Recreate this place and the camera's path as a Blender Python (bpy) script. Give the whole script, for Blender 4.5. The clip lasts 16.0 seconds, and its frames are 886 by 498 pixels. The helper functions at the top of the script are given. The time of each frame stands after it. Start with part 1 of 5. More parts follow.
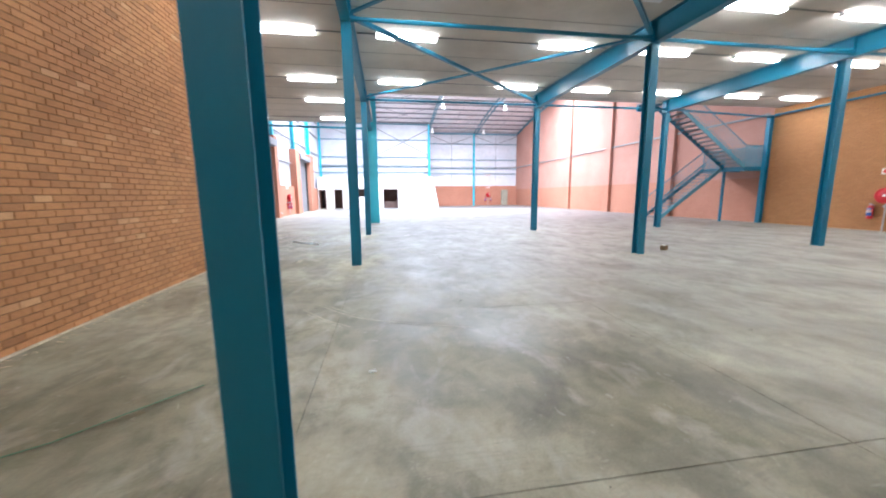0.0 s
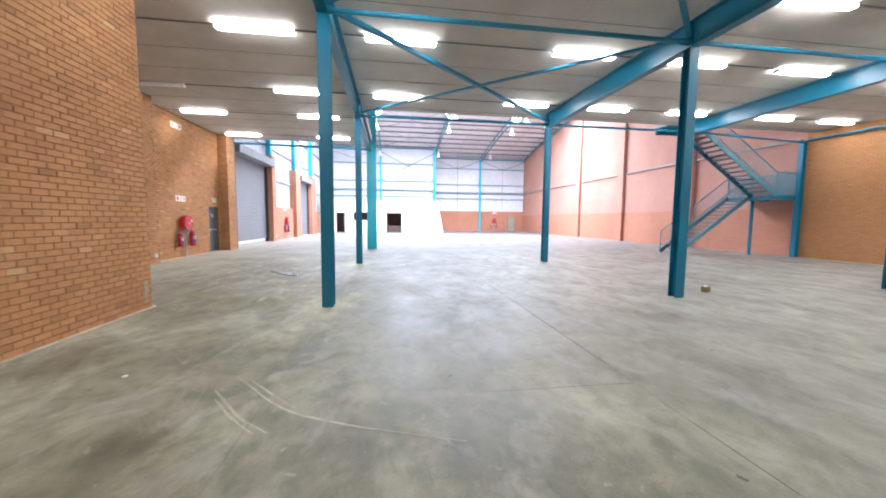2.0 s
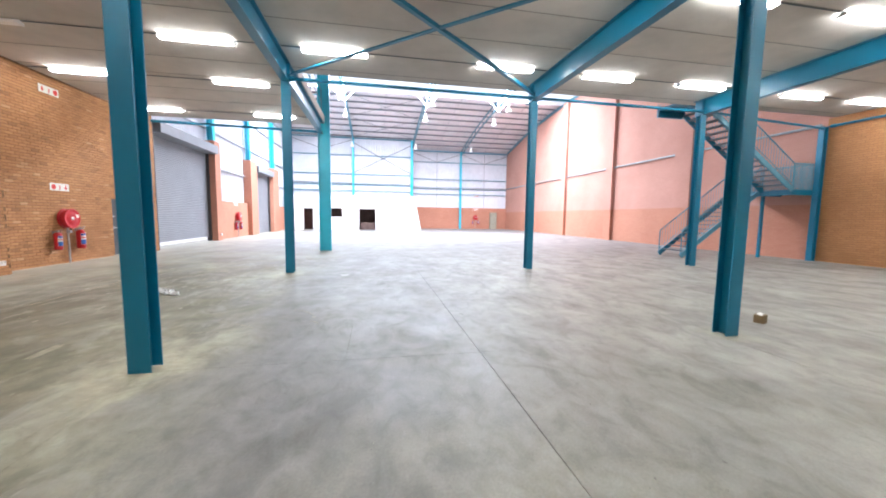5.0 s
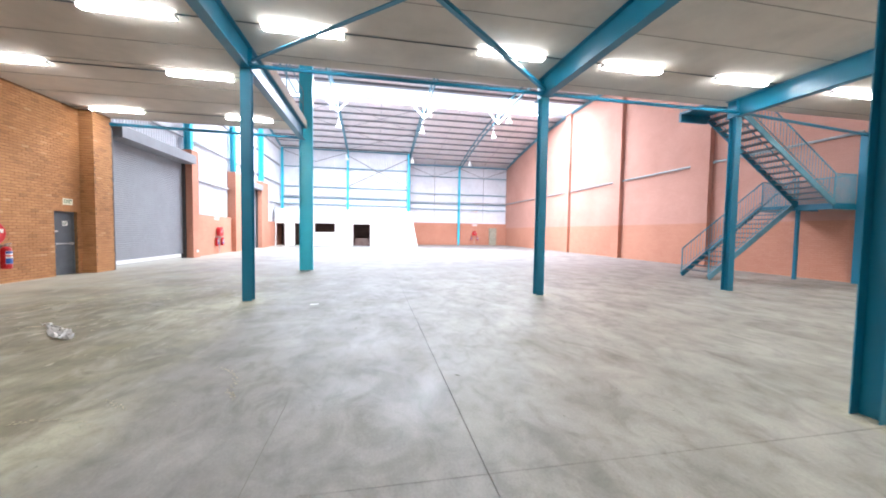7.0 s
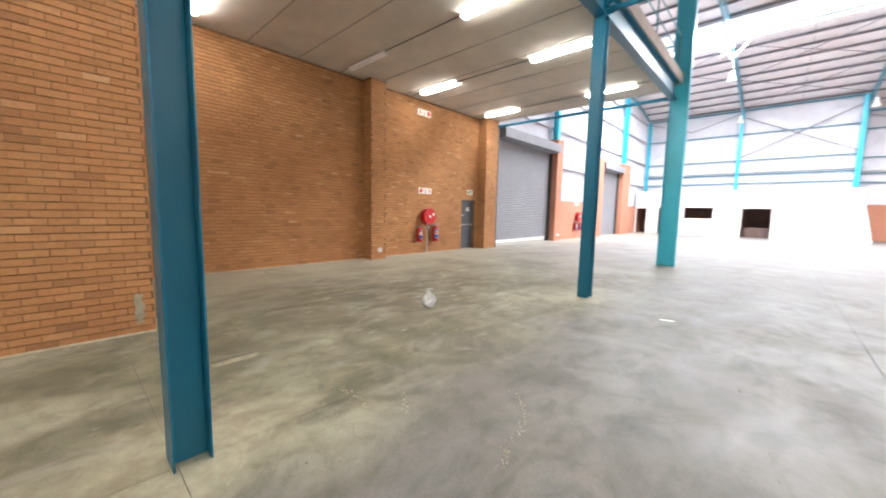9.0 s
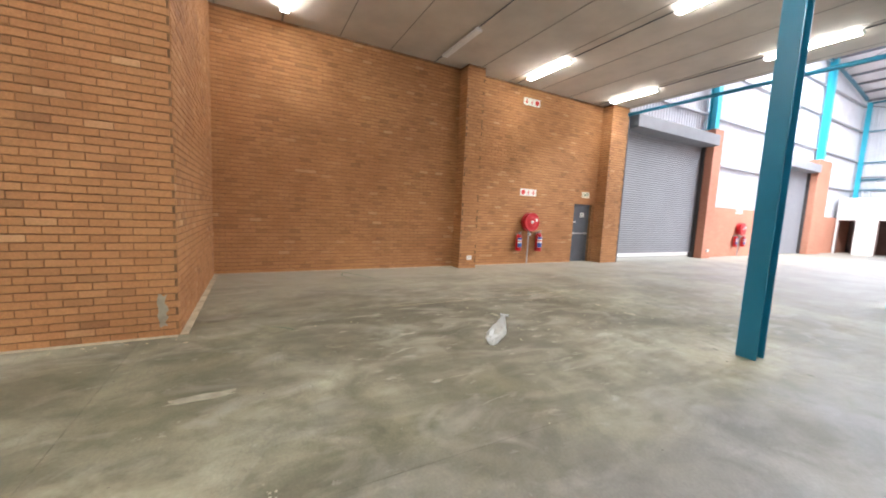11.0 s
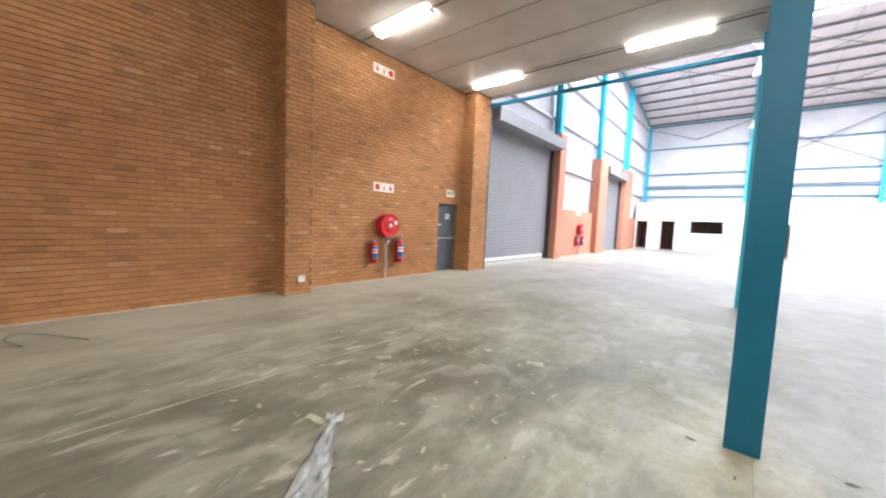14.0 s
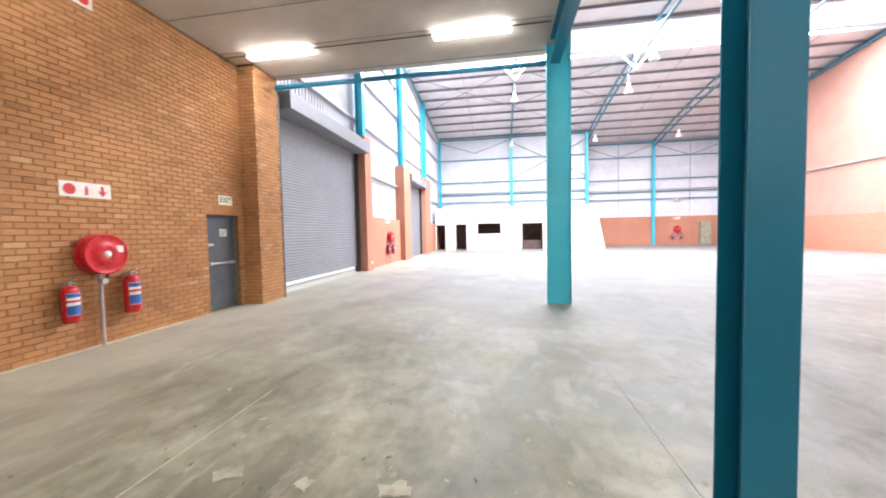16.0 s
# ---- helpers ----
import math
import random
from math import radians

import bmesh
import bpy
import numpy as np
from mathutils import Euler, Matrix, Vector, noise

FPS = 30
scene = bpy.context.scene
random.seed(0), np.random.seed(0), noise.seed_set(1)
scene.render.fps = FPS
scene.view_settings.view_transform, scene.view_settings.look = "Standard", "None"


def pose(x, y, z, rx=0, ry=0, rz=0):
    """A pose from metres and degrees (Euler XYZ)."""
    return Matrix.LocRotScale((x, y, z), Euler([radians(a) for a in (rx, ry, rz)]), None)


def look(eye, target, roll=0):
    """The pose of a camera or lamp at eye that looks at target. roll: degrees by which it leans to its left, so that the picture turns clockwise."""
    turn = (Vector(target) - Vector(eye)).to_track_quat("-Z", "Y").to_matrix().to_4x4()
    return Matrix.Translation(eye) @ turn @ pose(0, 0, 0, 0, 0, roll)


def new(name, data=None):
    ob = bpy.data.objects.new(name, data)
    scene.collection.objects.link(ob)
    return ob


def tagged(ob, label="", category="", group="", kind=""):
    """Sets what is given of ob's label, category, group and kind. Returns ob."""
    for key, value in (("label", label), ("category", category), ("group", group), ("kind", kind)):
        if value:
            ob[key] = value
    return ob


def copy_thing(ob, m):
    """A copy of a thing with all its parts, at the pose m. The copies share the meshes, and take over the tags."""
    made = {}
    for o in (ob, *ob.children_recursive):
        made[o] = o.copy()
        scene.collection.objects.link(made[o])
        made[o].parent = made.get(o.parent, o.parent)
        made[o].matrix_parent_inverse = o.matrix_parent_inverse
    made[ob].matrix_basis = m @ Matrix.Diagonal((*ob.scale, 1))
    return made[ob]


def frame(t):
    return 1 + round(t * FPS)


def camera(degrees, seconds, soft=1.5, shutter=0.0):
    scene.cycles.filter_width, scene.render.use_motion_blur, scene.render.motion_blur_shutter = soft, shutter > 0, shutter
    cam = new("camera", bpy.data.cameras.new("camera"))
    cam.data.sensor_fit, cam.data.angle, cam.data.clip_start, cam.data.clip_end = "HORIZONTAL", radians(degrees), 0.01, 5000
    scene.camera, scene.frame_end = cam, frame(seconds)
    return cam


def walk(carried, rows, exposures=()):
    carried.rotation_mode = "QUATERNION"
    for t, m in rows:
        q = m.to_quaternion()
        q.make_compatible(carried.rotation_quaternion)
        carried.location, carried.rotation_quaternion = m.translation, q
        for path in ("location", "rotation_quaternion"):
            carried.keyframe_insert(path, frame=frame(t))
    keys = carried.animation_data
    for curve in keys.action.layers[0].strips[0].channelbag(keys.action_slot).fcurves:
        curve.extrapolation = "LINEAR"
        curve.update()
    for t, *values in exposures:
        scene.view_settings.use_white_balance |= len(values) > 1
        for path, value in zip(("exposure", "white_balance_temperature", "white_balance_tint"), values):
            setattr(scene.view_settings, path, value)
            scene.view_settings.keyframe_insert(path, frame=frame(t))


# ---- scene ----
cam = camera(102.5, 16.0, soft=1.9, shutter=0.4)
PATH = [
    (0, (0.425, 0.483, 1.54), (0.738, 2.436, 1.239), -0.5),
    (0.5, (0.544, 0.774, 1.552), (0.964, 2.715, 1.316), 2.4),
    (1, (0.71, 1.147, 1.549), (1.007, 3.113, 1.335), 1.0),
    (1.5, (0.806, 1.57, 1.57), (0.953, 3.557, 1.403), 1.1),
    (2, (0.894, 1.993, 1.579), (1.177, 3.966, 1.414), 0.5),
    (2.5, (1.105, 2.413, 1.585), (1.414, 4.377, 1.372), 0.4),
    (3, (1.227, 2.819, 1.568), (1.614, 4.768, 1.336), 1.5),
    (3.5, (1.438, 3.256, 1.575), (1.903, 5.194, 1.413), -0.1),
    (4, (1.642, 3.691, 1.578), (2.038, 5.643, 1.399), 0.7),
    (4.2, (1.717, 3.879, 1.563), (2.1, 5.832, 1.366), 0.8),
    (6.3, (2.444, 5.739, 1.603), (2.788, 7.704, 1.455), 0.8),
    (6.5, (2.464, 5.911, 1.594), (2.781, 7.88, 1.448), 0.9),
    (7, (2.492, 6.335, 1.583), (2.869, 8.297, 1.489), 0.9),
    (7.5, (2.52, 6.835, 1.593), (2.479, 8.83, 1.452), 1.2),
    (8, (2.448, 7.249, 1.593), (1.878, 9.163, 1.478), 1.1),
    (8.5, (2.365, 7.69, 1.558), (1.379, 9.419, 1.367), -0.2),
    (9, (2.307, 8.113, 1.565), (0.951, 9.568, 1.355), 1.2),
    (9.5, (2.139, 8.504, 1.581), (0.646, 9.818, 1.374), 1.4),
    (11.8, (1.181, 10.112, 1.554), (-0.622, 10.95, 1.344), 3.2),
    (12, (1.03, 10.218, 1.57), (-0.718, 11.162, 1.341), 2.0),
    (12.5, (0.676, 10.509, 1.603), (-1.051, 11.495, 1.389), 1.4),
    (13, (0.258, 10.752, 1.577), (-1.35, 11.921, 1.356), 2.4),
    (13.5, (-0.116, 11.108, 1.566), (-1.55, 12.486, 1.354), 2.1),
    (14, (-0.376, 11.533, 1.551), (-1.658, 13.059, 1.392), 2.5),
    (14.5, (-0.698, 11.908, 1.55), (-1.634, 13.662, 1.327), 0.8),
    (15, (-0.924, 12.326, 1.572), (-1.766, 14.131, 1.39), -0.2),
    (15.5, (-1.184, 12.703, 1.564), (-1.714, 14.628, 1.432), 0.0),
    (16, (-1.342, 13.13, 1.592), (-1.676, 15.1, 1.5), -1.1),
]
walk(cam, [(t, look(eye, target, roll)) for t, eye, target, roll in PATH],
     exposures=[(0, 0.07, 5720, 10), (4, 0.05, 5760, 10), (7, 0.07, 5900, 10), (8, 0.06, 5950, 10), (9, -0.01, 6400, 10), (12.5, -0.01, 6100, 10), (14.5, -0.02, 6150, 10), (16, 0.02, 6250, 11)])

# ---- light ----
world = bpy.data.worlds.new("sky")
scene.world = world
world.use_nodes = True
wn = world.node_tree.nodes
sky = wn.new("ShaderNodeTexSky")
sky.sky_type, sky.sun_disc = "NISHITA", False
sky.sun_elevation, sky.sun_rotation = radians(58), radians(290)
wn["Background"].inputs[1].default_value = 0.12
world.node_tree.links.new(sky.outputs[0], wn["Background"].inputs[0])
sun = new("sun", bpy.data.lights.new("sun", "SUN"))
sun.data.energy, sun.data.angle, sun.data.color = 5.0, radians(0.6), (1, 0.95, 0.88)
sun.matrix_world = look((-17.6, 6.4, 30), (0, 0, 0))
SKYLIGHT_WATTS, TUBE = 13300.0, 54.0
RIDGE_Y, RIDGE_Z, BOW = 31.0, 12.2, 0.00605


def roof_z(y):
    return RIDGE_Z - BOW * (y - RIDGE_Y) ** 2


day = new("skylight_daylight", bpy.data.lights.new("skylight_daylight", "AREA"))
day.data.shape, day.data.size, day.data.size_y = "RECTANGLE", 23.0, 2.8
day.data.energy, day.data.color = SKYLIGHT_WATTS, (0.95, 0.96, 1.0)
day.matrix_world = pose(5.8, 34.75, roof_z(34.75) + 0.02, 0, 0, 0)

# ---- materials ----


def mat(name, color, rough=0.6, metal=0.0, spec=0.5):
    m = bpy.data.materials.new(name)
    m.use_nodes = True
    b = m.node_tree.nodes["Principled BSDF"]
    b.inputs["Base Color"].default_value = (*color, 1)
    b.inputs["Roughness"].default_value = rough
    b.inputs["Metallic"].default_value = metal
    b.inputs["Specular IOR Level"].default_value = spec
    return m


def node(m, kind, **values):
    n = m.node_tree.nodes.new(kind)
    for k, v in values.items():
        n.inputs[k.replace("_", " ")].default_value = v
    return n


def link(m, a, b):
    m.node_tree.links.new(a, b)


def ramp(m, src, stops):
    r = m.node_tree.nodes.new("ShaderNodeValToRGB")
    el = r.color_ramp.elements
    while len(el) < len(stops):
        el.new(0.5)
    for e, (p, c) in zip(el, stops):
        e.position, e.color = p, (*c, 1) if len(c) == 3 else c
    link(m, src, r.inputs[0])
    return r.outputs[0]


def mixrgb(m, fac, a, b, mode="MIX"):
    x = m.node_tree.nodes.new("ShaderNodeMix")
    x.data_type, x.blend_type = "RGBA", mode
    for sock, v in ((x.inputs[0], fac), (x.inputs[6], a), (x.inputs[7], b)):
        if isinstance(v, (int, float)):
            sock.default_value = v
        elif isinstance(v, tuple):
            sock.default_value = (*v, 1)
        else:
            link(m, v, sock)
    return x.outputs[2]


def noise_of(m, scale, detail=4.0, rough=0.55, stretch=None):
    g = m.node_tree.nodes.new("ShaderNodeNewGeometry")
    src = g.outputs["Position"]
    if stretch:
        mp = m.node_tree.nodes.new("ShaderNodeMapping")
        mp.inputs["Scale"].default_value = stretch
        link(m, src, mp.inputs[0])
        src = mp.outputs[0]
    n = node(m, "ShaderNodeTexNoise", Scale=scale, Detail=detail, Roughness=rough)
    link(m, src, n.inputs["Vector"])
    return n.outputs[0]


def bump(m, height, strength=0.3, distance=0.01):
    b = node(m, "ShaderNodeBump", Strength=strength, Distance=distance)
    link(m, height, b.inputs["Height"])
    link(m, b.outputs[0], m.node_tree.nodes["Principled BSDF"].inputs["Normal"])


def base(m, out):
    link(m, out, m.node_tree.nodes["Principled BSDF"].inputs["Base Color"])


def rough_of(m, out):
    link(m, out, m.node_tree.nodes["Principled BSDF"].inputs["Roughness"])


def worn(name, color, rough=0.5, amount=0.12, scale=6.0, metal=0.0):
    m = mat(name, color, rough, metal)
    a = noise_of(m, scale)
    dark = tuple(c * (1 - amount * 2) for c in color)
    lite = tuple(min(1, c * (1 + amount)) for c in color)
    big = ramp(m, noise_of(m, scale * 0.2, 2.0), [(0.3, (0.88,) * 3), (0.7, (1.0,) * 3)])
    base(m, mixrgb(m, 1.0, ramp(m, a, [(0.3, dark), (0.65, lite)]), big, "MULTIPLY"))
    rough_of(m, ramp(m, noise_of(m, scale * 3), [(0.3, (rough - 0.015,) * 3), (0.7, (min(1, rough + 0.03),) * 3)]))
    bump(m, noise_of(m, scale * 14), 0.08, 0.004)
    return m


BRICK_STOPS = [(0.0, (0.36, 0.178, 0.078)), (0.10, (0.465, 0.226, 0.092)), (0.5, (0.50, 0.249, 0.101)), (0.96, (0.53, 0.272, 0.115)), (1.0, (0.61, 0.37, 0.19))]


def brick_material(name, single):
    m = mat(name, (0.4, 0.2, 0.07), 0.85)
    if single:
        r = m.node_tree.nodes.new("ShaderNodeObjectInfo").outputs["Random"]
    else:
        r = m.node_tree.nodes.new("ShaderNodeNewGeometry").outputs["Random Per Island"]
    c = ramp(m, r, BRICK_STOPS)
    stain = ramp(m, noise_of(m, 0.55, 5.0, 0.6), [(0.34, (0.80, 0.75, 0.72)), (0.6, (1, 1, 1))])
    grain = ramp(m, noise_of(m, 45.0, 3.0), [(0.3, (0.84,) * 3), (0.7, (1.06,) * 3)])
    base(m, mixrgb(m, 1.0, mixrgb(m, 1.0, c, stain, "MULTIPLY"), grain, "MULTIPLY"))
    bump(m, noise_of(m, 70.0, 4.0), 0.35, 0.004)
    return m


def far_brick(name, c1, c2, mortar):
    m = mat(name, c1, 0.85)
    g = m.node_tree.nodes.new("ShaderNodeNewGeometry")
    sep = m.node_tree.nodes.new("ShaderNodeSeparateXYZ")
    add = m.node_tree.nodes.new("ShaderNodeMath")
    com = m.node_tree.nodes.new("ShaderNodeCombineXYZ")
    link(m, g.outputs["Position"], sep.inputs[0])
    link(m, sep.outputs[0], add.inputs[0])
    link(m, sep.outputs[1], add.inputs[1])
    link(m, add.outputs[0], com.inputs[0])
    link(m, sep.outputs[2], com.inputs[1])
    b = node(m, "ShaderNodeTexBrick", Color1=(*c1, 1), Color2=(*c2, 1), Mortar=(*mortar, 1), Scale=1.0)
    b.inputs["Mortar Size"].default_value = 0.006
    b.inputs["Brick Width"].default_value = 0.232
    b.inputs["Row Height"].default_value = 0.083
    link(m, com.outputs[0], b.inputs["Vector"])
    stain = ramp(m, noise_of(m, 0.35, 5.0, 0.6), [(0.32, (0.86, 0.82, 0.8)), (0.62, (1, 1, 1))])
    base(m, mixrgb(m, 1.0, b.outputs[0], stain, "MULTIPLY"))
    bump(m, b.outputs["Fac"], -0.3, 0.005)
    return m


M_BRICK1, M_BRICKS = brick_material("clay_brick_single", True), brick_material("clay_brick", False)
M_MORTAR = worn("raked_mortar", (0.235, 0.13, 0.06), 0.95, 0.2, 9)
M_FARBRICK = far_brick("brick_far", (0.405, 0.190, 0.072), (0.455, 0.222, 0.086), (0.27, 0.135, 0.06))
# pink and salmon put the open hall's daylight into the brick colour
M_PINK = far_brick("brick_pale_daylit", (0.535, 0.285, 0.225), (0.555, 0.302, 0.238), (0.50, 0.26, 0.20))
M_SALMON = far_brick("brick_salmon_daylit", (0.51, 0.23, 0.15), (0.54, 0.255, 0.17), (0.45, 0.195, 0.12))
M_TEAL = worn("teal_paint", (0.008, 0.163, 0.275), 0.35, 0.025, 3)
# lit copy of the teal paint, with the hall's daylight put into its colour
M_TEAL_SUN = worn("teal_paint_daylit", (0.06, 0.56, 0.73), 0.33, 0.025, 3)
M_STEELBLUE = worn("blue_grey_paint", (0.10, 0.27, 0.36), 0.45, 0.06, 5)
M_PIPE = worn("grey_tube_paint", (0.30, 0.35, 0.37), 0.4, 0.05, 5)
M_GREY = worn("grey_powder_coat", (0.255, 0.262, 0.285), 0.5, 0.03, 4)
M_DGREY = worn("dark_grey_paint", (0.10, 0.12, 0.145), 0.45, 0.08, 4)
M_CEIL = worn("slab_soffit", (0.60, 0.55, 0.49), 0.9, 0.05, 1.5)
M_JOINT = mat("dark_joint", (0.165, 0.158, 0.135), 0.95)
M_SOFFIT_JOINT = mat("soffit_joint", (0.27, 0.255, 0.225), 0.95)
M_WHITE = worn("white_paint", (0.80, 0.79, 0.76), 0.6, 0.03, 2)
M_SHEET = worn("white_sheeting", (0.77, 0.78, 0.83), 0.45, 0.03, 2)
# grey puts the shade under the whitish girts into their colour
M_GIRT = worn("girt_shade_grey", (0.42, 0.42, 0.45), 0.5, 0.05, 3)
M_LINER = worn("roof_liner", (0.85, 0.795, 0.81), 0.7, 0.04, 2)
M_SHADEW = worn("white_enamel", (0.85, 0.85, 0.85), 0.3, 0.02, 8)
M_RED = worn("red_enamel", (0.55, 0.012, 0.02), 0.28, 0.06, 9)
M_REDDARK = mat("red_shadow_paint", (0.30, 0.008, 0.012), 0.4)
M_GALV = worn("galvanised_steel", (0.55, 0.56, 0.57), 0.4, 0.1, 12, 0.7)
M_BLACK = mat("black_rubber", (0.02, 0.02, 0.02), 0.6)
M_SIGN = worn("sign_plastic", (0.82, 0.82, 0.78), 0.35, 0.02, 9)
M_EXITPLATE = mat("cream_plate", (0.80, 0.78, 0.62), 0.4)
M_SIGNRED = mat("sign_red", (0.62, 0.03, 0.03), 0.4)
M_SIGNGREEN = mat("sign_green", (0.012, 0.12, 0.06), 0.4)
M_LABELBLUE = mat("label_blue", (0.03, 0.11, 0.38), 0.4)
M_CARD = worn("brown_card", (0.20, 0.135, 0.065), 0.8, 0.1, 12)
M_GREENSTRAP = mat("green_strap", (0.02, 0.12, 0.065), 0.4)
M_GROUT = worn("cement_grout", (0.40, 0.375, 0.29), 0.9, 0.16, 7)
M_FILLET = worn("cement_fillet", (0.56, 0.49, 0.36), 0.92, 0.12, 6)
# dark brown stands for the shade inside the office openings
M_DARKROOM = worn("interior_shade", (0.17, 0.11, 0.095), 0.9, 0.1, 2)
M_SCUFF = mat("dark_dirt", (0.13, 0.128, 0.105), 0.9)
M_GUIDE = mat("dark_guide_paint", (0.045, 0.04, 0.04), 0.5)
M_PURLIN = worn("dull_blue_paint", (0.25, 0.245, 0.27), 0.5, 0.1, 5)
M_PAVE = worn("outside_paving", (0.72, 0.70, 0.67), 0.9, 0.1, 2)


def tube_material():
    m = mat("lit_diffuser", (0.9, 0.9, 0.85), 0.5)
    b = m.node_tree.nodes["Principled BSDF"]
    b.inputs["Emission Color"].default_value = (1.0, 0.965, 0.89, 1)
    b.inputs["Emission Strength"].default_value = TUBE
    return m


M_TUBE = tube_material()


def film_material():
    m = mat("clear_film", (0.66, 0.67, 0.65), 0.35)
    m.node_tree.nodes["Principled BSDF"].inputs["Transmission Weight"].default_value = 0.6
    bump(m, noise_of(m, 30.0), 0.6, 0.01)
    return m


M_FILM = film_material()


def skylight_material():
    m = mat("translucent_sheet", (0.9, 0.92, 0.93), 0.6)
    t = node(m, "ShaderNodeBsdfTranslucent", Color=(0.92, 0.94, 0.96, 1))
    link(m, t.outputs[0], m.node_tree.nodes["Material Output"].inputs["Surface"])
    return m


M_SKYLIGHT = skylight_material()


def concrete_material():
    m = mat("power_floated_concrete", (0.35, 0.34, 0.31), 0.5, 0.0, 0.28)

    def swirl(scale, distort, stretch):
        out = noise_of(m, scale, 6.0, 0.58, stretch)
        out.node.inputs["Distortion"].default_value = distort
        return out

    def scaled(src, k):
        n = m.node_tree.nodes.new("ShaderNodeMath")
        n.operation = "MULTIPLY"
        n.inputs[1].default_value = k
        link(m, src, n.inputs[0])
        return n.outputs[0]

    def m_shift(src, k):
        n = m.node_tree.nodes.new("ShaderNodeMath")
        n.operation = "ADD"
        n.inputs[1].default_value = k
        link(m, src, n.inputs[0])
        return n.outputs[0]

    big = ramp(m, noise_of(m, 0.5, 3.0, 0.5), [(0.36, (0.146, 0.139, 0.094)), (0.5, (0.220, 0.212, 0.157)), (0.64, (0.315, 0.304, 0.238))])
    mid = ramp(m, swirl(1.4, 0.5, (1.0, 0.62, 1.0)), [(0.38, (0.66, 0.66, 0.62)), (0.5, (1.0, 1.0, 0.98)), (0.63, (1.26, 1.26, 1.24))])
    blot = ramp(m, swirl(5.0, 0.4, (1.0, 0.8, 1.0)), [(0.38, (0.82, 0.82, 0.79)), (0.5, (1.0, 1.0, 1.0)), (0.62, (1.12,) * 3)])
    fine = ramp(m, noise_of(m, 55.0, 4.0), [(0.3, (0.88,) * 3), (0.7, (1.08,) * 3)])
    c = mixrgb(m, 1.0, mixrgb(m, 1.0, mixrgb(m, 1.0, big, mid, "MULTIPLY"), blot, "MULTIPLY"), fine, "MULTIPLY")
    dust = ramp(m, swirl(2.2, 0.9, (0.9, 0.55, 1.0)), [(0.53, (0, 0, 0)), (0.68, (1, 1, 1))])
    c = mixrgb(m, scaled(dust, 0.42), c, (0.43, 0.42, 0.37))
    specks = ramp(m, swirl(9.0, 0.6, (1.0, 0.7, 1.0)), [(0.65, (0, 0, 0)), (0.71, (1, 1, 1))])
    c = mixrgb(m, scaled(specks, 0.28), c, (0.50, 0.49, 0.44))
    scuff = ramp(m, swirl(0.9, 1.6, (0.5, 1.3, 1.0)), [(0.488, (0, 0, 0)), (0.5, (1, 1, 1)), (0.512, (0, 0, 0))])
    c = mixrgb(m, scaled(scuff, 0.22), c, (0.10, 0.10, 0.085))
    # a scuffed dark stain in the side bay
    gp = m.node_tree.nodes.new("ShaderNodeNewGeometry")
    dist = m.node_tree.nodes.new("ShaderNodeVectorMath")
    dist.operation = "DISTANCE"
    dist.inputs[1].default_value = (-3.0, 12.6, 0.0)
    link(m, gp.outputs["Position"], dist.inputs[0])
    edge = m.node_tree.nodes.new("ShaderNodeMath")
    edge.operation = "MULTIPLY_ADD"
    edge.inputs[1].default_value = 0.135
    link(m, dist.outputs["Value"], edge.inputs[0])
    link(m, swirl(2.4, 0.5, (1.0, 0.55, 1.0)), edge.inputs[2])
    stain = ramp(m, edge.outputs[0], [(0.66, (1, 1, 1)), (0.98, (0, 0, 0))])
    blotch = ramp(m, swirl(3.2, 0.8, (1.0, 0.4, 1.0)), [(0.40, (0.108, 0.099, 0.073)), (0.52, (0.168, 0.158, 0.120)), (0.62, (0.27, 0.26, 0.21))])
    c = mixrgb(m, scaled(stain, 0.72), c, blotch)
    drag = ramp(m, swirl(7.0, 0.5, (1.0, 0.3, 1.0)), [(0.60, (0, 0, 0)), (0.66, (1, 1, 1))])
    dragged = m.node_tree.nodes.new("ShaderNodeMath")
    dragged.operation = "MULTIPLY"
    link(m, drag, dragged.inputs[0])
    link(m, scaled(stain, 0.6), dragged.inputs[1])
    c = mixrgb(m, dragged.outputs[0], c, (0.46, 0.44, 0.37))
    # swept, cleaner concrete in the open hall beyond the mezzanine
    g = m.node_tree.nodes.new("ShaderNodeNewGeometry")
    sep = m.node_tree.nodes.new("ShaderNodeSeparateXYZ")
    link(m, g.outputs["Position"], sep.inputs[0])
    far = m.node_tree.nodes.new("ShaderNodeMapRange")
    far.inputs["From Min"].default_value, far.inputs["From Max"].default_value = 15.5, 23.5
    link(m, sep.outputs[1], far.inputs[0])
    clean = mixrgb(m, 1.0, ramp(m, noise_of(m, 0.8, 4.0), [(0.3, (0.213, 0.206, 0.204)), (0.7, (0.290, 0.281, 0.279))]), fine, "MULTIPLY")
    c = mixrgb(m, scaled(far.outputs[0], 0.85), c, clean)
    # cooler lane through the middle bay, skylight sheen put into the concrete's colour
    across = m.node_tree.nodes.new("ShaderNodeMapRange")
    across.inputs["From Min"].default_value, across.inputs["From Max"].default_value = -0.6, 1.1
    across.interpolation_type = "SMOOTHSTEP"
    wander = m.node_tree.nodes.new("ShaderNodeMath")
    wander.operation = "MULTIPLY_ADD"
    wander.inputs[1].default_value = 2.4
    link(m, noise_of(m, 0.6, 4.0, 0.55), wander.inputs[0])
    link(m, m_shift(sep.outputs[0], -1.2), wander.inputs[2])
    link(m, wander.outputs[0], across.inputs[0])
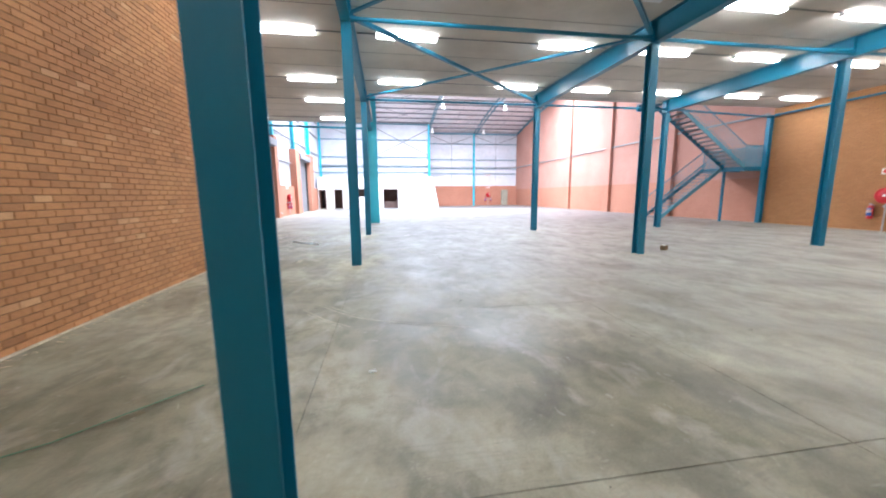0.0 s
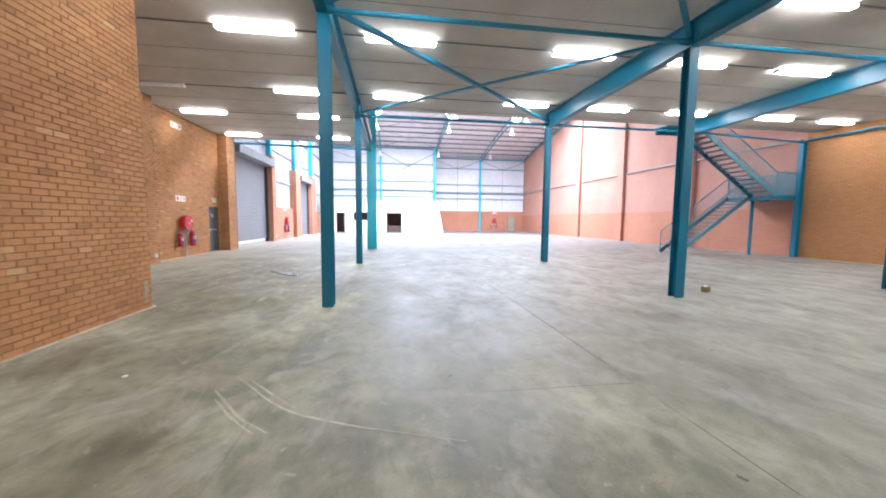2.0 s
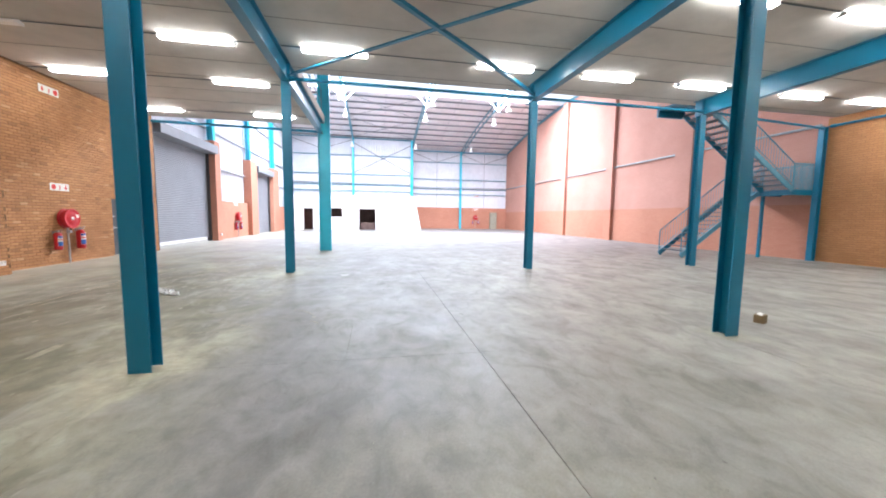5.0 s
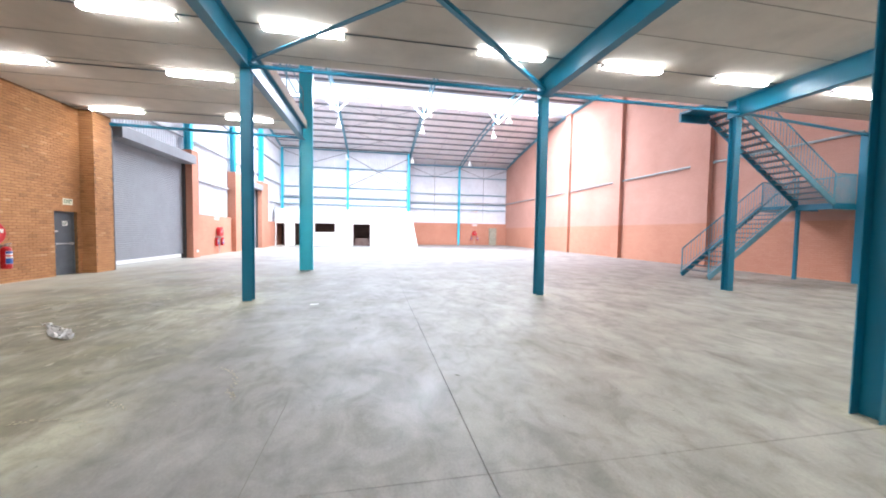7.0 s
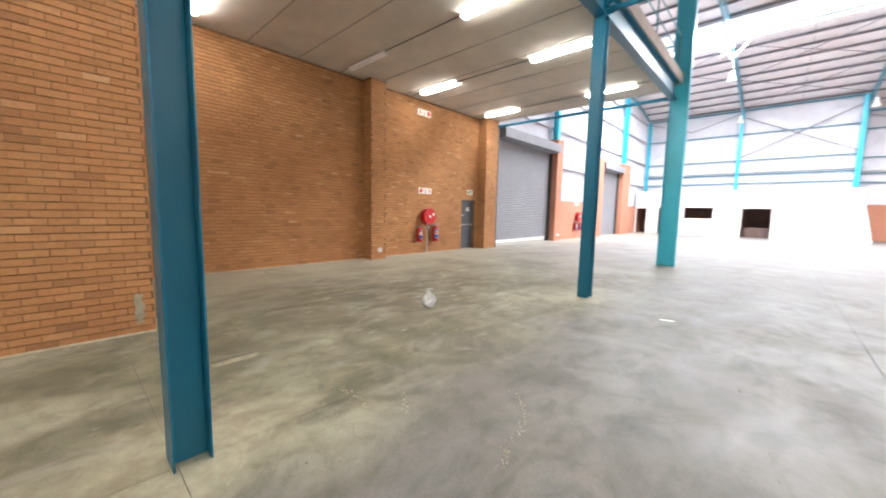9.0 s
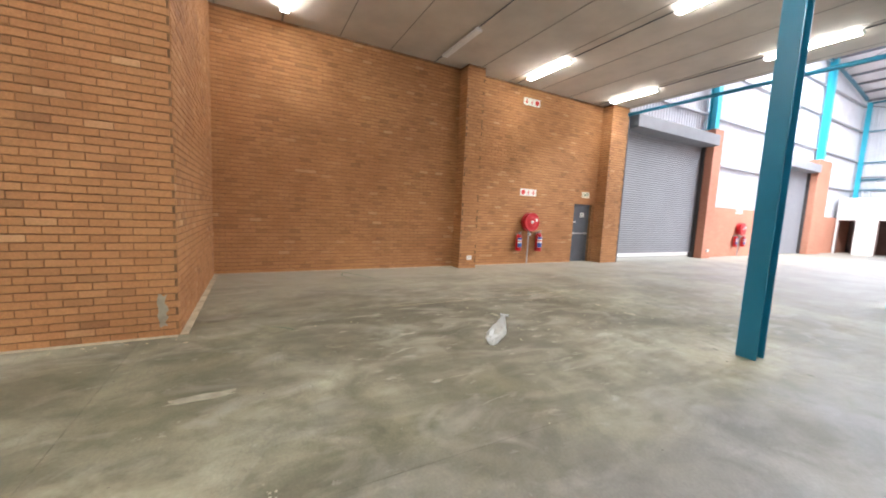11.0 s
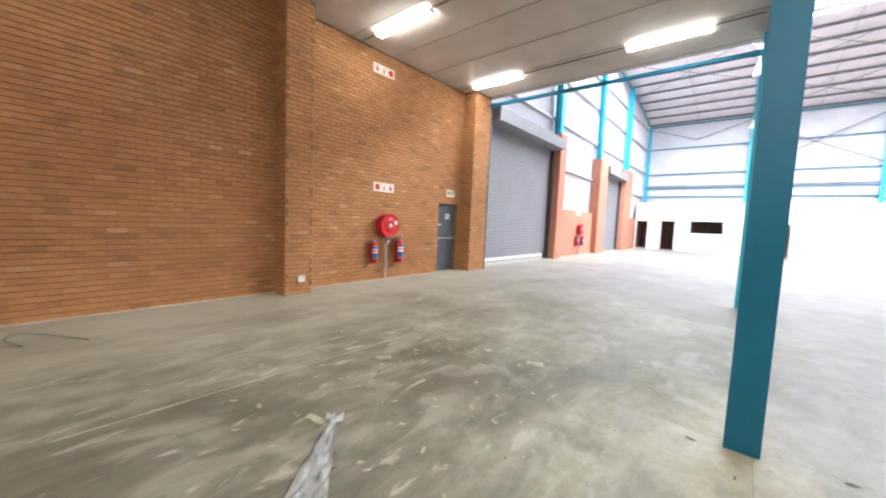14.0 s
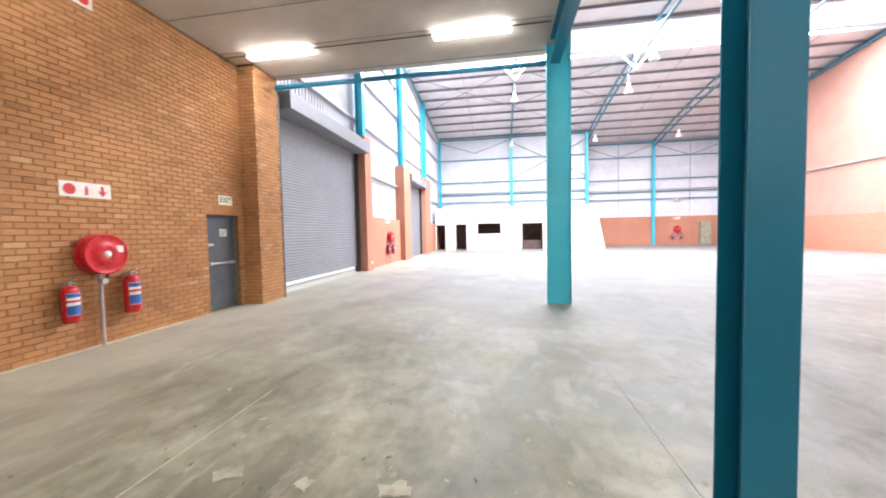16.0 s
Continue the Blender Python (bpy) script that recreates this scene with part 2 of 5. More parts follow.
    along = m.node_tree.nodes.new("ShaderNodeMapRange")
    along.inputs["From Min"].default_value, along.inputs["From Max"].default_value = 3.5, 8.0
    link(m, sep.outputs[1], along.inputs[0])
    lane = m.node_tree.nodes.new("ShaderNodeMath")
    lane.operation = "MULTIPLY"
    link(m, across.outputs[0], lane.inputs[0])
    link(m, along.outputs[0], lane.inputs[1])
    beyond = m.node_tree.nodes.new("ShaderNodeMapRange")
    beyond.inputs["From Min"].default_value, beyond.inputs["From Max"].default_value = 23.0, 17.0
    link(m, sep.outputs[1], beyond.inputs[0])
    middle = m.node_tree.nodes.new("ShaderNodeMath")
    middle.operation = "MULTIPLY"
    link(m, lane.outputs[0], middle.inputs[0])
    link(m, beyond.outputs[0], middle.inputs[1])
    sheen_tint = mixrgb(m, 1.0, ramp(m, noise_of(m, 0.9, 5.0), [(0.32, (0.145, 0.141, 0.145)), (0.5, (0.179, 0.174, 0.177)), (0.7, (0.223, 0.217, 0.217))]), fine, "MULTIPLY")
    smudge = ramp(m, swirl(1.9, 0.9, (1.0, 0.7, 1.0)), [(0.34, (0.72, 0.72, 0.70)), (0.47, (1.0, 1.0, 1.0)), (0.66, (1.2, 1.2, 1.19))])
    rubbed = ramp(m, swirl(4.2, 1.1, (1.0, 0.6, 1.0)), [(0.34, (0.80, 0.80, 0.78)), (0.46, (1.0, 1.0, 1.0)), (0.64, (1.14, 1.14, 1.13))])
    worn_in = mixrgb(m, 1.0, smudge, rubbed, "MULTIPLY")
    c = mixrgb(m, scaled(middle.outputs[0], 0.8), c, mixrgb(m, 1.0, sheen_tint, worn_in, "MULTIPLY"))
    # paler, more even concrete towards the far side of the mezzanine
    pale_side = m.node_tree.nodes.new("ShaderNodeMapRange")
    pale_side.inputs["From Min"].default_value, pale_side.inputs["From Max"].default_value = 2.6, 5.2
    link(m, wander.outputs[0], pale_side.inputs[0])
    pale = mixrgb(m, 1.0, ramp(m, swirl(0.9, 0.6, (1.0, 0.7, 1.0)), [(0.36, (0.215, 0.206, 0.172)), (0.52, (0.295, 0.284, 0.245)), (0.7, (0.33, 0.318, 0.28))]), fine, "MULTIPLY")
    pale_mix = m.node_tree.nodes.new("ShaderNodeMath")
    pale_mix.operation = "MULTIPLY"
    link(m, scaled(pale_side.outputs[0], 0.7), pale_mix.inputs[0])
    link(m, beyond.outputs[0], pale_mix.inputs[1])
    c = mixrgb(m, pale_mix.outputs[0], c, mixrgb(m, 0.8, pale, worn_in, "MULTIPLY"))
    # pale cement dust drifted along the side wall, widened to paint in spilt daylight
    wall_dust_light = m.node_tree.nodes.new("ShaderNodeMath")
    wall_dust_light.operation = "MULTIPLY_ADD"
    wall_dust_light.inputs[1].default_value = 0.16
    link(m, sep.outputs[0], wall_dust_light.inputs[0])
    link(m, swirl(1.1, 0.6, (1.0, 0.5, 1.0)), wall_dust_light.inputs[2])
    dust_daylight = ramp(m, m_shift(wall_dust_light.outputs[0], 1.0), [(0.42, (1, 1, 1)), (0.90, (0, 0, 0))])
    c = mixrgb(m, scaled(dust_daylight, 0.62), c, (0.43, 0.405, 0.325))
    # pale cement spilt round the column feet: centre, stretch of x and y, strength
    ragged = swirl(3.2, 0.7, (1.0, 0.7, 1.0))
    crumbly = swirl(14.0, 0.3, (1.0, 1.0, 1.0))
    for fx, fy, kx, ky, amount in ((-0.3, 8.62, 1.5, 1.0, 0.85), (-0.3, 14.62, 1.7, 1.5, 0.7), (0.0, 2.25, 1.6, 1.5, 0.45), (6.82, 8.6, 2.4, 2.4, 0.6), (6.68, 14.85, 2.4, 2.4, 0.5), (12.7, 8.75, 2.4, 2.4, 0.5), (12.7, 14.95, 2.4, 2.4, 0.5), (-0.155, 21.1, 2.0, 2.4, 0.55)):
        spot = m.node_tree.nodes.new("ShaderNodeMapping")
        spot.inputs["Scale"].default_value = (kx, ky, 1.0)
        spot.inputs["Location"].default_value = (-fx * kx, -fy * ky, 0.0)
        link(m, gp.outputs["Position"], spot.inputs[0])
        away = m.node_tree.nodes.new("ShaderNodeVectorMath")
        away.operation = "LENGTH"
        link(m, spot.outputs[0], away.inputs[0])
        rim = m.node_tree.nodes.new("ShaderNodeMath")
        rim.operation = "MULTIPLY_ADD"
        rim.inputs[1].default_value = 1.5
        link(m, ragged, rim.inputs[0])
        link(m, away.outputs["Value"], rim.inputs[2])
        inside = ramp(m, m_shift(rim.outputs[0], -0.75), [(0.35, (amount,) * 3), (0.95, (0, 0, 0))])
        spill = ramp(m, crumbly, [(0.35, (0.37, 0.345, 0.245)), (0.65, (0.47, 0.44, 0.33))])
        c = mixrgb(m, inside, c, spill)
    base(m, c)
    rough_of(m, ramp(m, swirl(1.4, 0.5, (1.0, 0.62, 1.0)), [(0.3, (0.37,) * 3), (0.7, (0.64,) * 3)]))
    bump(m, noise_of(m, 11.0, 7.0, 0.65), 0.10, 0.006)
    return m


M_FLOOR = concrete_material()


# ---- mesh helpers ----


def make(name, bm, material, smooth=False):
    me = bpy.data.meshes.new(name)
    bm.to_mesh(me)
    bm.free()
    me.materials.append(material)
    if smooth:
        for p in me.polygons:
            p.use_smooth = True
    return new(name, me)


def part(name, bm, material, parent, label="", smooth=False):
    ob = make(name, bm, material, smooth)
    ob.parent = parent
    if label:
        ob["label"] = label
    return ob


def anchor(name, label, category, group="", kind="", at=(0, 0, 0)):
    ob = new(name)
    ob.location = at
    return tagged(ob, label, category, group, kind)


def box(x0, x1, y0, y1, z0, z1, bevel=0.0, bm=None):
    b = bm or bmesh.new()
    vs = bmesh.ops.create_cube(b, size=1)["verts"]
    for v in vs:
        v.co = Vector((x0 + (v.co.x + 0.5) * (x1 - x0), y0 + (v.co.y + 0.5) * (y1 - y0), z0 + (v.co.z + 0.5) * (z1 - z0)))
    if bevel:
        es = list({e for v in vs for e in v.link_edges})
        bmesh.ops.bevel(b, geom=es, offset=bevel, segments=2, affect="EDGES", profile=0.6)
    return b


def rod(p, q, r, n=10, bm=None):
    """A round bar from p to q."""
    b = bm or bmesh.new()
    p, q = Vector(p), Vector(q)
    m = Matrix.Translation((p + q) / 2) @ (q - p).to_track_quat("Z", "Y").to_matrix().to_4x4()
    bmesh.ops.create_cone(b, cap_ends=True, segments=n, radius1=r, radius2=r, depth=(q - p).length, matrix=m)
    return b


def bar(p, q, w, h, bm=None, up=(0, 0, 1)):
    """A rectangular bar from p to q, w wide and h deep."""
    b = bm or bmesh.new()
    p, q = Vector(p), Vector(q)
    d = (q - p).normalized()
    s = d.cross(Vector(up)).normalized()
    u = s.cross(d)
    vs = [b.verts.new(o + s * (w / 2) * i + u * (h / 2) * j) for o in (p, q) for i, j in ((-1, -1), (1, -1), (1, 1), (-1, 1))]
    for f in ((0, 3, 2, 1), (4, 5, 6, 7), (0, 1, 5, 4), (1, 2, 6, 5), (2, 3, 7, 6), (3, 0, 4, 7)):
        b.faces.new([vs[i] for i in f])
    return b


def lathe(profile, n=28, bm=None):
    """A turned shape about z from (radius, z) pairs."""
    b = bm or bmesh.new()
    rings = [[b.verts.new((r * math.cos(2 * math.pi * i / n), r * math.sin(2 * math.pi * i / n), z)) for i in range(n)] for r, z in profile]
    for a, c in zip(rings, rings[1:]):
        for i in range(n):
            b.faces.new((a[i], a[(i + 1) % n], c[(i + 1) % n], c[i]))
    return b


def thicken(bm, v):
    """Gives an open sheet a thickness along v."""
    out = bmesh.ops.extrude_face_region(bm, geom=bm.faces[:])
    bmesh.ops.translate(bm, vec=Vector(v), verts=[g for g in out["geom"] if isinstance(g, bmesh.types.BMVert)])
    bmesh.ops.recalc_face_normals(bm, faces=bm.faces[:])


def turn(bm, m):
    bm.transform(m)
    return bm


def structure(name, bm, material, label="", category=""):
    return tagged(make(name, bm, material), label, category or name.split("_")[0], "", "structure")


# ---- plan ----
WEST, EAST, INNER, RETURN = -7.35, 19.25, -3.31, 8.84
CEIL, SLAB_TOP = 5.53, 5.82
SLAB_Y, SLAB_Y_WEST = 15.55, 21.55
ROWS_X, ROWS_Y = (-0.25, 6.74, 12.7), (2.0, 8.6, 14.9)
COLUMNS = ((-0.145, 2.02), (-0.245, 8.57), (-0.26, 14.87), (6.82, 8.63), (6.68, 14.9), (12.7, 8.8), (12.7, 15.0))
SOUTH, BACK_W, BACK_E, OFFICE_Y, OFFICE_X = -2.2, 47.6, 50.4, 44.4, 6.3

# ---- floor, slab, walls ----
floor = structure("floor", box(-8.2, 19.6, -2.6, 51.0, -0.30, -0.02), M_JOINT, "grey power-floated concrete floor with saw-cut joints", "floor")
cuts_x = [-7.95, -3.71, -0.2, 3.24, 6.65, 10.05, 13.45, 16.85, 19.4]
cuts_y = [-2.5, 2.05, 8.5, 14.9, 21.3, 27.7, 34.1, 40.5, 47.0, 50.9]
for xa, xb in zip(cuts_x, cuts_x[1:]):
    for ya, yb in zip(cuts_y, cuts_y[1:]):
        g = 0.004 if yb < 14 and xa > -0.3 else 0.0015
        ga = 0.0025 if xa == -0.2 and yb < 14 else g
        gb = (0.0065 if ya > 8 else 0.004) if xb == 3.24 and yb < 15 else g
        part("floor_panel", box(xa + ga, xb - gb, ya + g, yb - g, -0.03, 0.0), M_FLOOR, floor)
structure("trim_filled_joint", box(-3.714, -3.706, 11.6, 16.4, -0.02, 0.0015), M_FILLET, "pale filled floor joint in the side bay", "trim")

ground = structure("ground", box(-600, -8.25, -600, 600, -0.36, -0.06), M_PAVE, "pale paved yard outside the shutters", "ground")

sl = box(INNER - 5.2, EAST + 0.5, SOUTH - 0.3, SLAB_Y, CEIL, SLAB_TOP)
box(WEST - 0.3, -0.12, SLAB_Y, SLAB_Y_WEST, CEIL, SLAB_TOP, 0, sl)
ceiling = structure("ceiling", sl, M_CEIL, "grey concrete mezzanine soffit with panel joints", "ceiling")
jb = bmesh.new()
jy = -0.98
while jy < 21.5:
    box(WEST if jy > RETURN else INNER, -0.12 if jy > SLAB_Y else EAST, jy - 0.012, jy + 0.012, CEIL - 0.006, CEIL - 0.001, 0, jb)
    jy += 1.24
structure("trim_soffit_joint", jb, M_SOFFIT_JOINT, "dark recessed joint lines of soffit panels", "trim")


def brick_wall(name, origin, along, out, length, top, thick, label, holes=(), singles=None, pick=300, phase=0.0):
    """A wall of stretcher-bond bricks that stand proud of raked mortar; singles is the (u0, u1, z0, z1) stretch of bricks made as objects."""
    o, a, n = Vector(origin), Vector(along), Vector(out)
    b = bmesh.new()
    cuts = sorted({0.0, length, *[h for hole in holes for h in hole[:2]]})
    for u0, u1 in zip(cuts, cuts[1:]):
        mid = (u0 + u1) / 2
        zs = [(0.0, top)]
        for h in holes:
            if h[0] < mid < h[1]:
                zs = [(z0, z1) for z0, z1 in ((0.0, h[2]), (h[3], top)) if z1 - z0 > 0.01]
        for z0, z1 in zs:
            c = [o + a * u + n * d for u in (u0, u1) for d in (-thick, 0)]
            box(min(v.x for v in c), max(v.x for v in c), min(v.y for v in c), max(v.y for v in c), z0, z1, 0, b)
    wall = structure(name, b, M_MORTAR, label, "wall")
    lb, hb, j, proud, pitch = 0.227, 0.072, 0.005, 0.009, 0.083
    verts, faces, chosen, meshes = [], [], [], {}
    rnd = random.Random(name)
    for row in range(int(top / pitch)):
        z = row * pitch + 0.005
        u = -(lb + j) * (0.5 if row % 2 else 0.0) + phase
        while u < length:
            u0, u1 = max(u, 0.0), min(u + lb, length)
            u += lb + j
            if u1 - u0 < 0.03:
                continue
            spans = [(u0, u1)]
            for h in holes:
                if h[2] - 0.04 < z < h[3] - 0.02:
                    spans = [(s, e) for p, q in spans for s, e in ((p, min(q, h[0])), (max(p, h[1]), q)) if e - s > 0.02]
            for s, e in spans:
                d = proud + rnd.uniform(-0.0025, 0.0025)
                if singles and singles[0] <= s and e <= singles[1] and singles[2] <= z <= singles[3] and len(chosen) < pick and abs(e - s - lb) < 0.002:
                    chosen.append((s, z, d))
                    continue
                k = len(verts)
                i = 0.003
                for uu, dd, zz in ((s, 0, z), (e, 0, z), (e, 0, z + hb), (s, 0, z + hb), (s + i, d, z + i), (e - i, d, z + i), (e - i, d, z + hb - i), (s + i, d, z + hb - i)):
                    p = o + a * uu + n * dd
                    verts.append((p.x, p.y, zz))
                fs = [(4, 5, 6, 7), (0, 1, 5, 4), (1, 2, 6, 5), (2, 3, 7, 6), (3, 0, 4, 7)]
                if a.cross(Vector((0, 0, 1))).dot(n) < 0:
                    fs = [f[::-1] for f in fs]
                faces += [tuple(k + q for q in f) for f in fs]
    me = bpy.data.meshes.new("brickwork")
    me.from_pydata(verts, [], faces)
    me.materials.append(M_BRICKS)
    rest = new("brickwork", me)
    rest.parent = wall
    tagged(rest, "", "", "", "stuff")
    if chosen:
        bb = bmesh.new()
        i, d = 0.003, proud
        q = [bb.verts.new(a * uu + n * dd + Vector((0, 0, zz))) for uu, dd, zz in ((0, 0, 0), (lb, 0, 0), (lb, 0, hb), (0, 0, hb), (i, d, i), (lb - i, d, i), (lb - i, d, hb - i), (i, d, hb - i))]
        for f in ((4, 5, 6, 7), (0, 1, 5, 4), (1, 2, 6, 5), (2, 3, 7, 6), (3, 0, 4, 7)):
            bb.faces.new([q[w] for w in f])
        bmesh.ops.recalc_face_normals(bb, faces=bb.faces[:])
        if bb.faces[0].normal.dot(n) < 0:
            bmesh.ops.reverse_faces(bb, faces=bb.faces[:])
        one = bpy.data.meshes.new("brick")
        bb.to_mesh(one)
        bb.free()
        one.materials.append(M_BRICK1)
        for s, z, d in chosen:
            ob = new("brick", one)
            p = o + a * s + n * (d - proud)
            ob.location = (p.x, p.y, z)
            ob.parent = wall
    return wall


X, Y, Z = Vector((1, 0, 0)), Vector((0, 1, 0)), Vector((0, 0, 1))
PIL1, PIL2, JAMB = (14.72, 15.26), (20.60, 21.45), 21.9
brick_wall("wall_inner", (INNER, SOUTH, 0), Y, X, RETURN - SOUTH, CEIL, 0.22, "orange-brown clay face brick wall with raked joints", singles=(7.2, 11.1, 0.0, 1.55))
brick_wall("wall_return", (WEST, RETURN, 0), X, Y, INNER - WEST - 0.01, CEIL, 0.22, "orange-brown face brick return wall of the side room", singles=(0.4, 4.0, 0.2, 1.6))
brick_wall("wall_west", (WEST, RETURN, 0), Y, X, JAMB - RETURN, CEIL, 0.24, "orange-brown face brick wall with an exit door", holes=[(19.55 - RETURN, 20.42 - RETURN, 0.0, 2.06)], singles=(15.6 - RETURN, 19.5 - RETURN, 0.3, 1.9))


def pilaster(name, y0, y1, depth, top):
    brick_wall(name, (WEST + depth, y0, 0), Y, X, y1 - y0, top, depth - 0.01, "face brick pier against the brick wall", singles=(0.0, 1.0, 0.0, top))
    for nm, yy, n in ((name + "_side", y0, -Y), (name + "_flank", y1, Y)):
        brick_wall(nm, (WEST + 0.01, yy, 0), X, n, depth - 0.002, top, 0.05, "side of a face brick pier", singles=(0.0, 1.0, 0.0, top))


pilaster("wall_pier", PIL1[0], PIL1[1], 0.42, CEIL)
pilaster("wall_pier_slab_edge", PIL2[0], PIL2[1], 0.42, CEIL)

structure("trim_corner_guard", box(WEST + 0.26, WEST + 0.425, PIL2[1] + 0.013, PIL2[1] + 0.07, 0, 5.15, 0.004), M_GUIDE, "dark steel corner guard on the brick pier", "trim")
# unseen end wall, added behind the start of the walk
structure("wall_south", box(INNER - 0.3, EAST + 0.3, SOUTH - 0.3, SOUTH, 0, CEIL), M_FARBRICK, "plain unseen brick wall added to close the hall", "wall")
structure("wall_east_under_slab", box(EAST, EAST + 0.3, SOUTH, SLAB_Y + 0.2, 0, CEIL), M_FARBRICK, "orange-brown face brick side wall", "wall")


def gable(name, x0, x1, y0, y1, z0, material, label):
    """A wall whose top follows the bowed roof."""
    b = bmesh.new()
    n = 24
    ys = [y0 + (y1 - y0) * i / n for i in range(n + 1)]
    rows = [[b.verts.new((x, y, z)) for y in ys for z in (z0, roof_z(y))] for x in (x0, x1)]
    for i in range(n):
        k = 2 * i
        b.faces.new((rows[0][k], rows[0][k + 1], rows[0][k + 3], rows[0][k + 2]))
        b.faces.new((rows[1][k], rows[1][k + 2], rows[1][k + 3], rows[1][k + 1]))
        for c in (0, 1):
            f = [rows[0][k + c], rows[0][k + 2 + c], rows[1][k + 2 + c], rows[1][k + c]]
            b.faces.new(f)
    bmesh.ops.recalc_face_normals(b, faces=b.faces[:])
    return structure(name, b, material, label, "wall")


structure("wall_east_base", box(EAST, EAST + 0.3, SLAB_Y + 0.2, BACK_E + 0.3, 0, 2.25), M_SALMON, "salmon face brick lower side wall", "wall")
gable("wall_east_upper", EAST, EAST + 0.3, SLAB_Y + 0.2, BACK_E + 0.3, 2.25, M_PINK, "pale pink brick upper side wall under the bowed roof")
gable("wall_east_above", EAST, EAST + 0.3, 11.0, SLAB_Y + 0.2, SLAB_TOP, M_PINK, "pale pink brick side wall above the mezzanine")
# unseen wall, added to shut off the space over the slab
structure("wall_mezzanine_back", box(WEST, EAST, 10.7, 11.0, SLAB_TOP, 9.8), M_WHITE, "plain unseen wall added to close the mezzanine", "wall")
for y0, y1 in ((21.6, 22.7), (28.25, 29.0), (34.9, 35.7)):
    structure("wall_east_pier_base", box(EAST - 0.23, EAST, y0, y1, 0, 2.25), M_SALMON, "brick pier, daylight put in as salmon", "wall")
    structure("wall_east_pier", box(EAST - 0.23, EAST, y0, y1, 2.25, roof_z(y1) - 0.05), M_PINK, "brick pier, daylight put in as pale pink", "wall")


def corrugated(name, axis, at, u0, u1, z0, top, out, label, material=None):
    """Profiled sheeting; axis 'x' or 'y' is the way that it runs."""
    b = bmesh.new()
    prof = ((0, 0.0), (0.09, 0.0), (0.105, 0.045), (0.175, 0.045), (0.19, 0.0))
    us = []
    u = u0
    while u < u1:
        us += [(u + p, d) for p, d in prof[:-1] if u + p < u1]
        u += 0.19
    us.append((u1, 0.0))
    prev = None
    for u, d in us:
        c = at + d * out
        zt = top(u) if callable(top) else top
        pair = [b.verts.new((u, c, z) if axis == "x" else (c, u, z)) for z in (z0, zt)]
        if prev:
            b.faces.new((prev[0], pair[0], pair[1], prev[1]))
        prev = pair
    thicken(b, (0, -0.02 * out, 0) if axis == "x" else (-0.02 * out, 0, 0))
    return structure(name, b, material or M_SHEET, label, "wall")


# west cladding, shutters and brick piers beyond the slab
SH1, SH2 = (21.90, 27.55), (35.0, 39.4)
structure("wall_west_dwarf", box(WEST - 0.24, WEST, 28.2, 33.6, 0, 2.38, 0.01), M_SALMON, "low brick wall under sheeting, daylight put in as salmon", "wall")
for y0, y1, h, d in ((27.55, 28.25, 5.75, 0.3), (33.55, 35.0, 5.55, 0.3), (39.4, 41.3, 5.7, 0.3)):
    structure("wall_west_pier", box(WEST - 0.24, WEST + d, y0, y1, 0, h, 0.01), M_SALMON, "salmon brick pier beside a roller shutter", "wall")
structure("wall_west_end", box(WEST - 0.24, WEST, 41.3, BACK_W, 0, 2.38), M_SALMON, "low brick wall under sheeting, daylight put in as salmon", "wall")
corrugated("wall_west_sheeting", "y", WEST - 0.30, 28.2, 33.6, 2.38, 5.6, 1, "white profiled steel sheeting")
corrugated("wall_west_sheeting_end", "y", WEST - 0.30, 41.3, BACK_W, 2.38, 5.6, 1, "white profiled steel sheeting")
corrugated("wall_west_sheeting_top", "y", WEST - 0.30, 11.0, BACK_W, 5.6, roof_z, 1, "white profiled steel sheeting")
for z in (4.35, 6.45, 8.5, 10.2):
    for ya, yb in (((28.25, 33.55), (41.3, 47.5)) if z < 5 else ((22.0, 27.6), (27.85, 33.7), (33.95, 40.1), (40.35, 47.5))):
        tagged(make("wall_girt", box(WEST - 0.26, WEST - 0.10, ya, yb, z - 0.04, z + 0.04), M_GIRT), "cold-rolled steel girt on the sheeting", "girt", "", "structure")


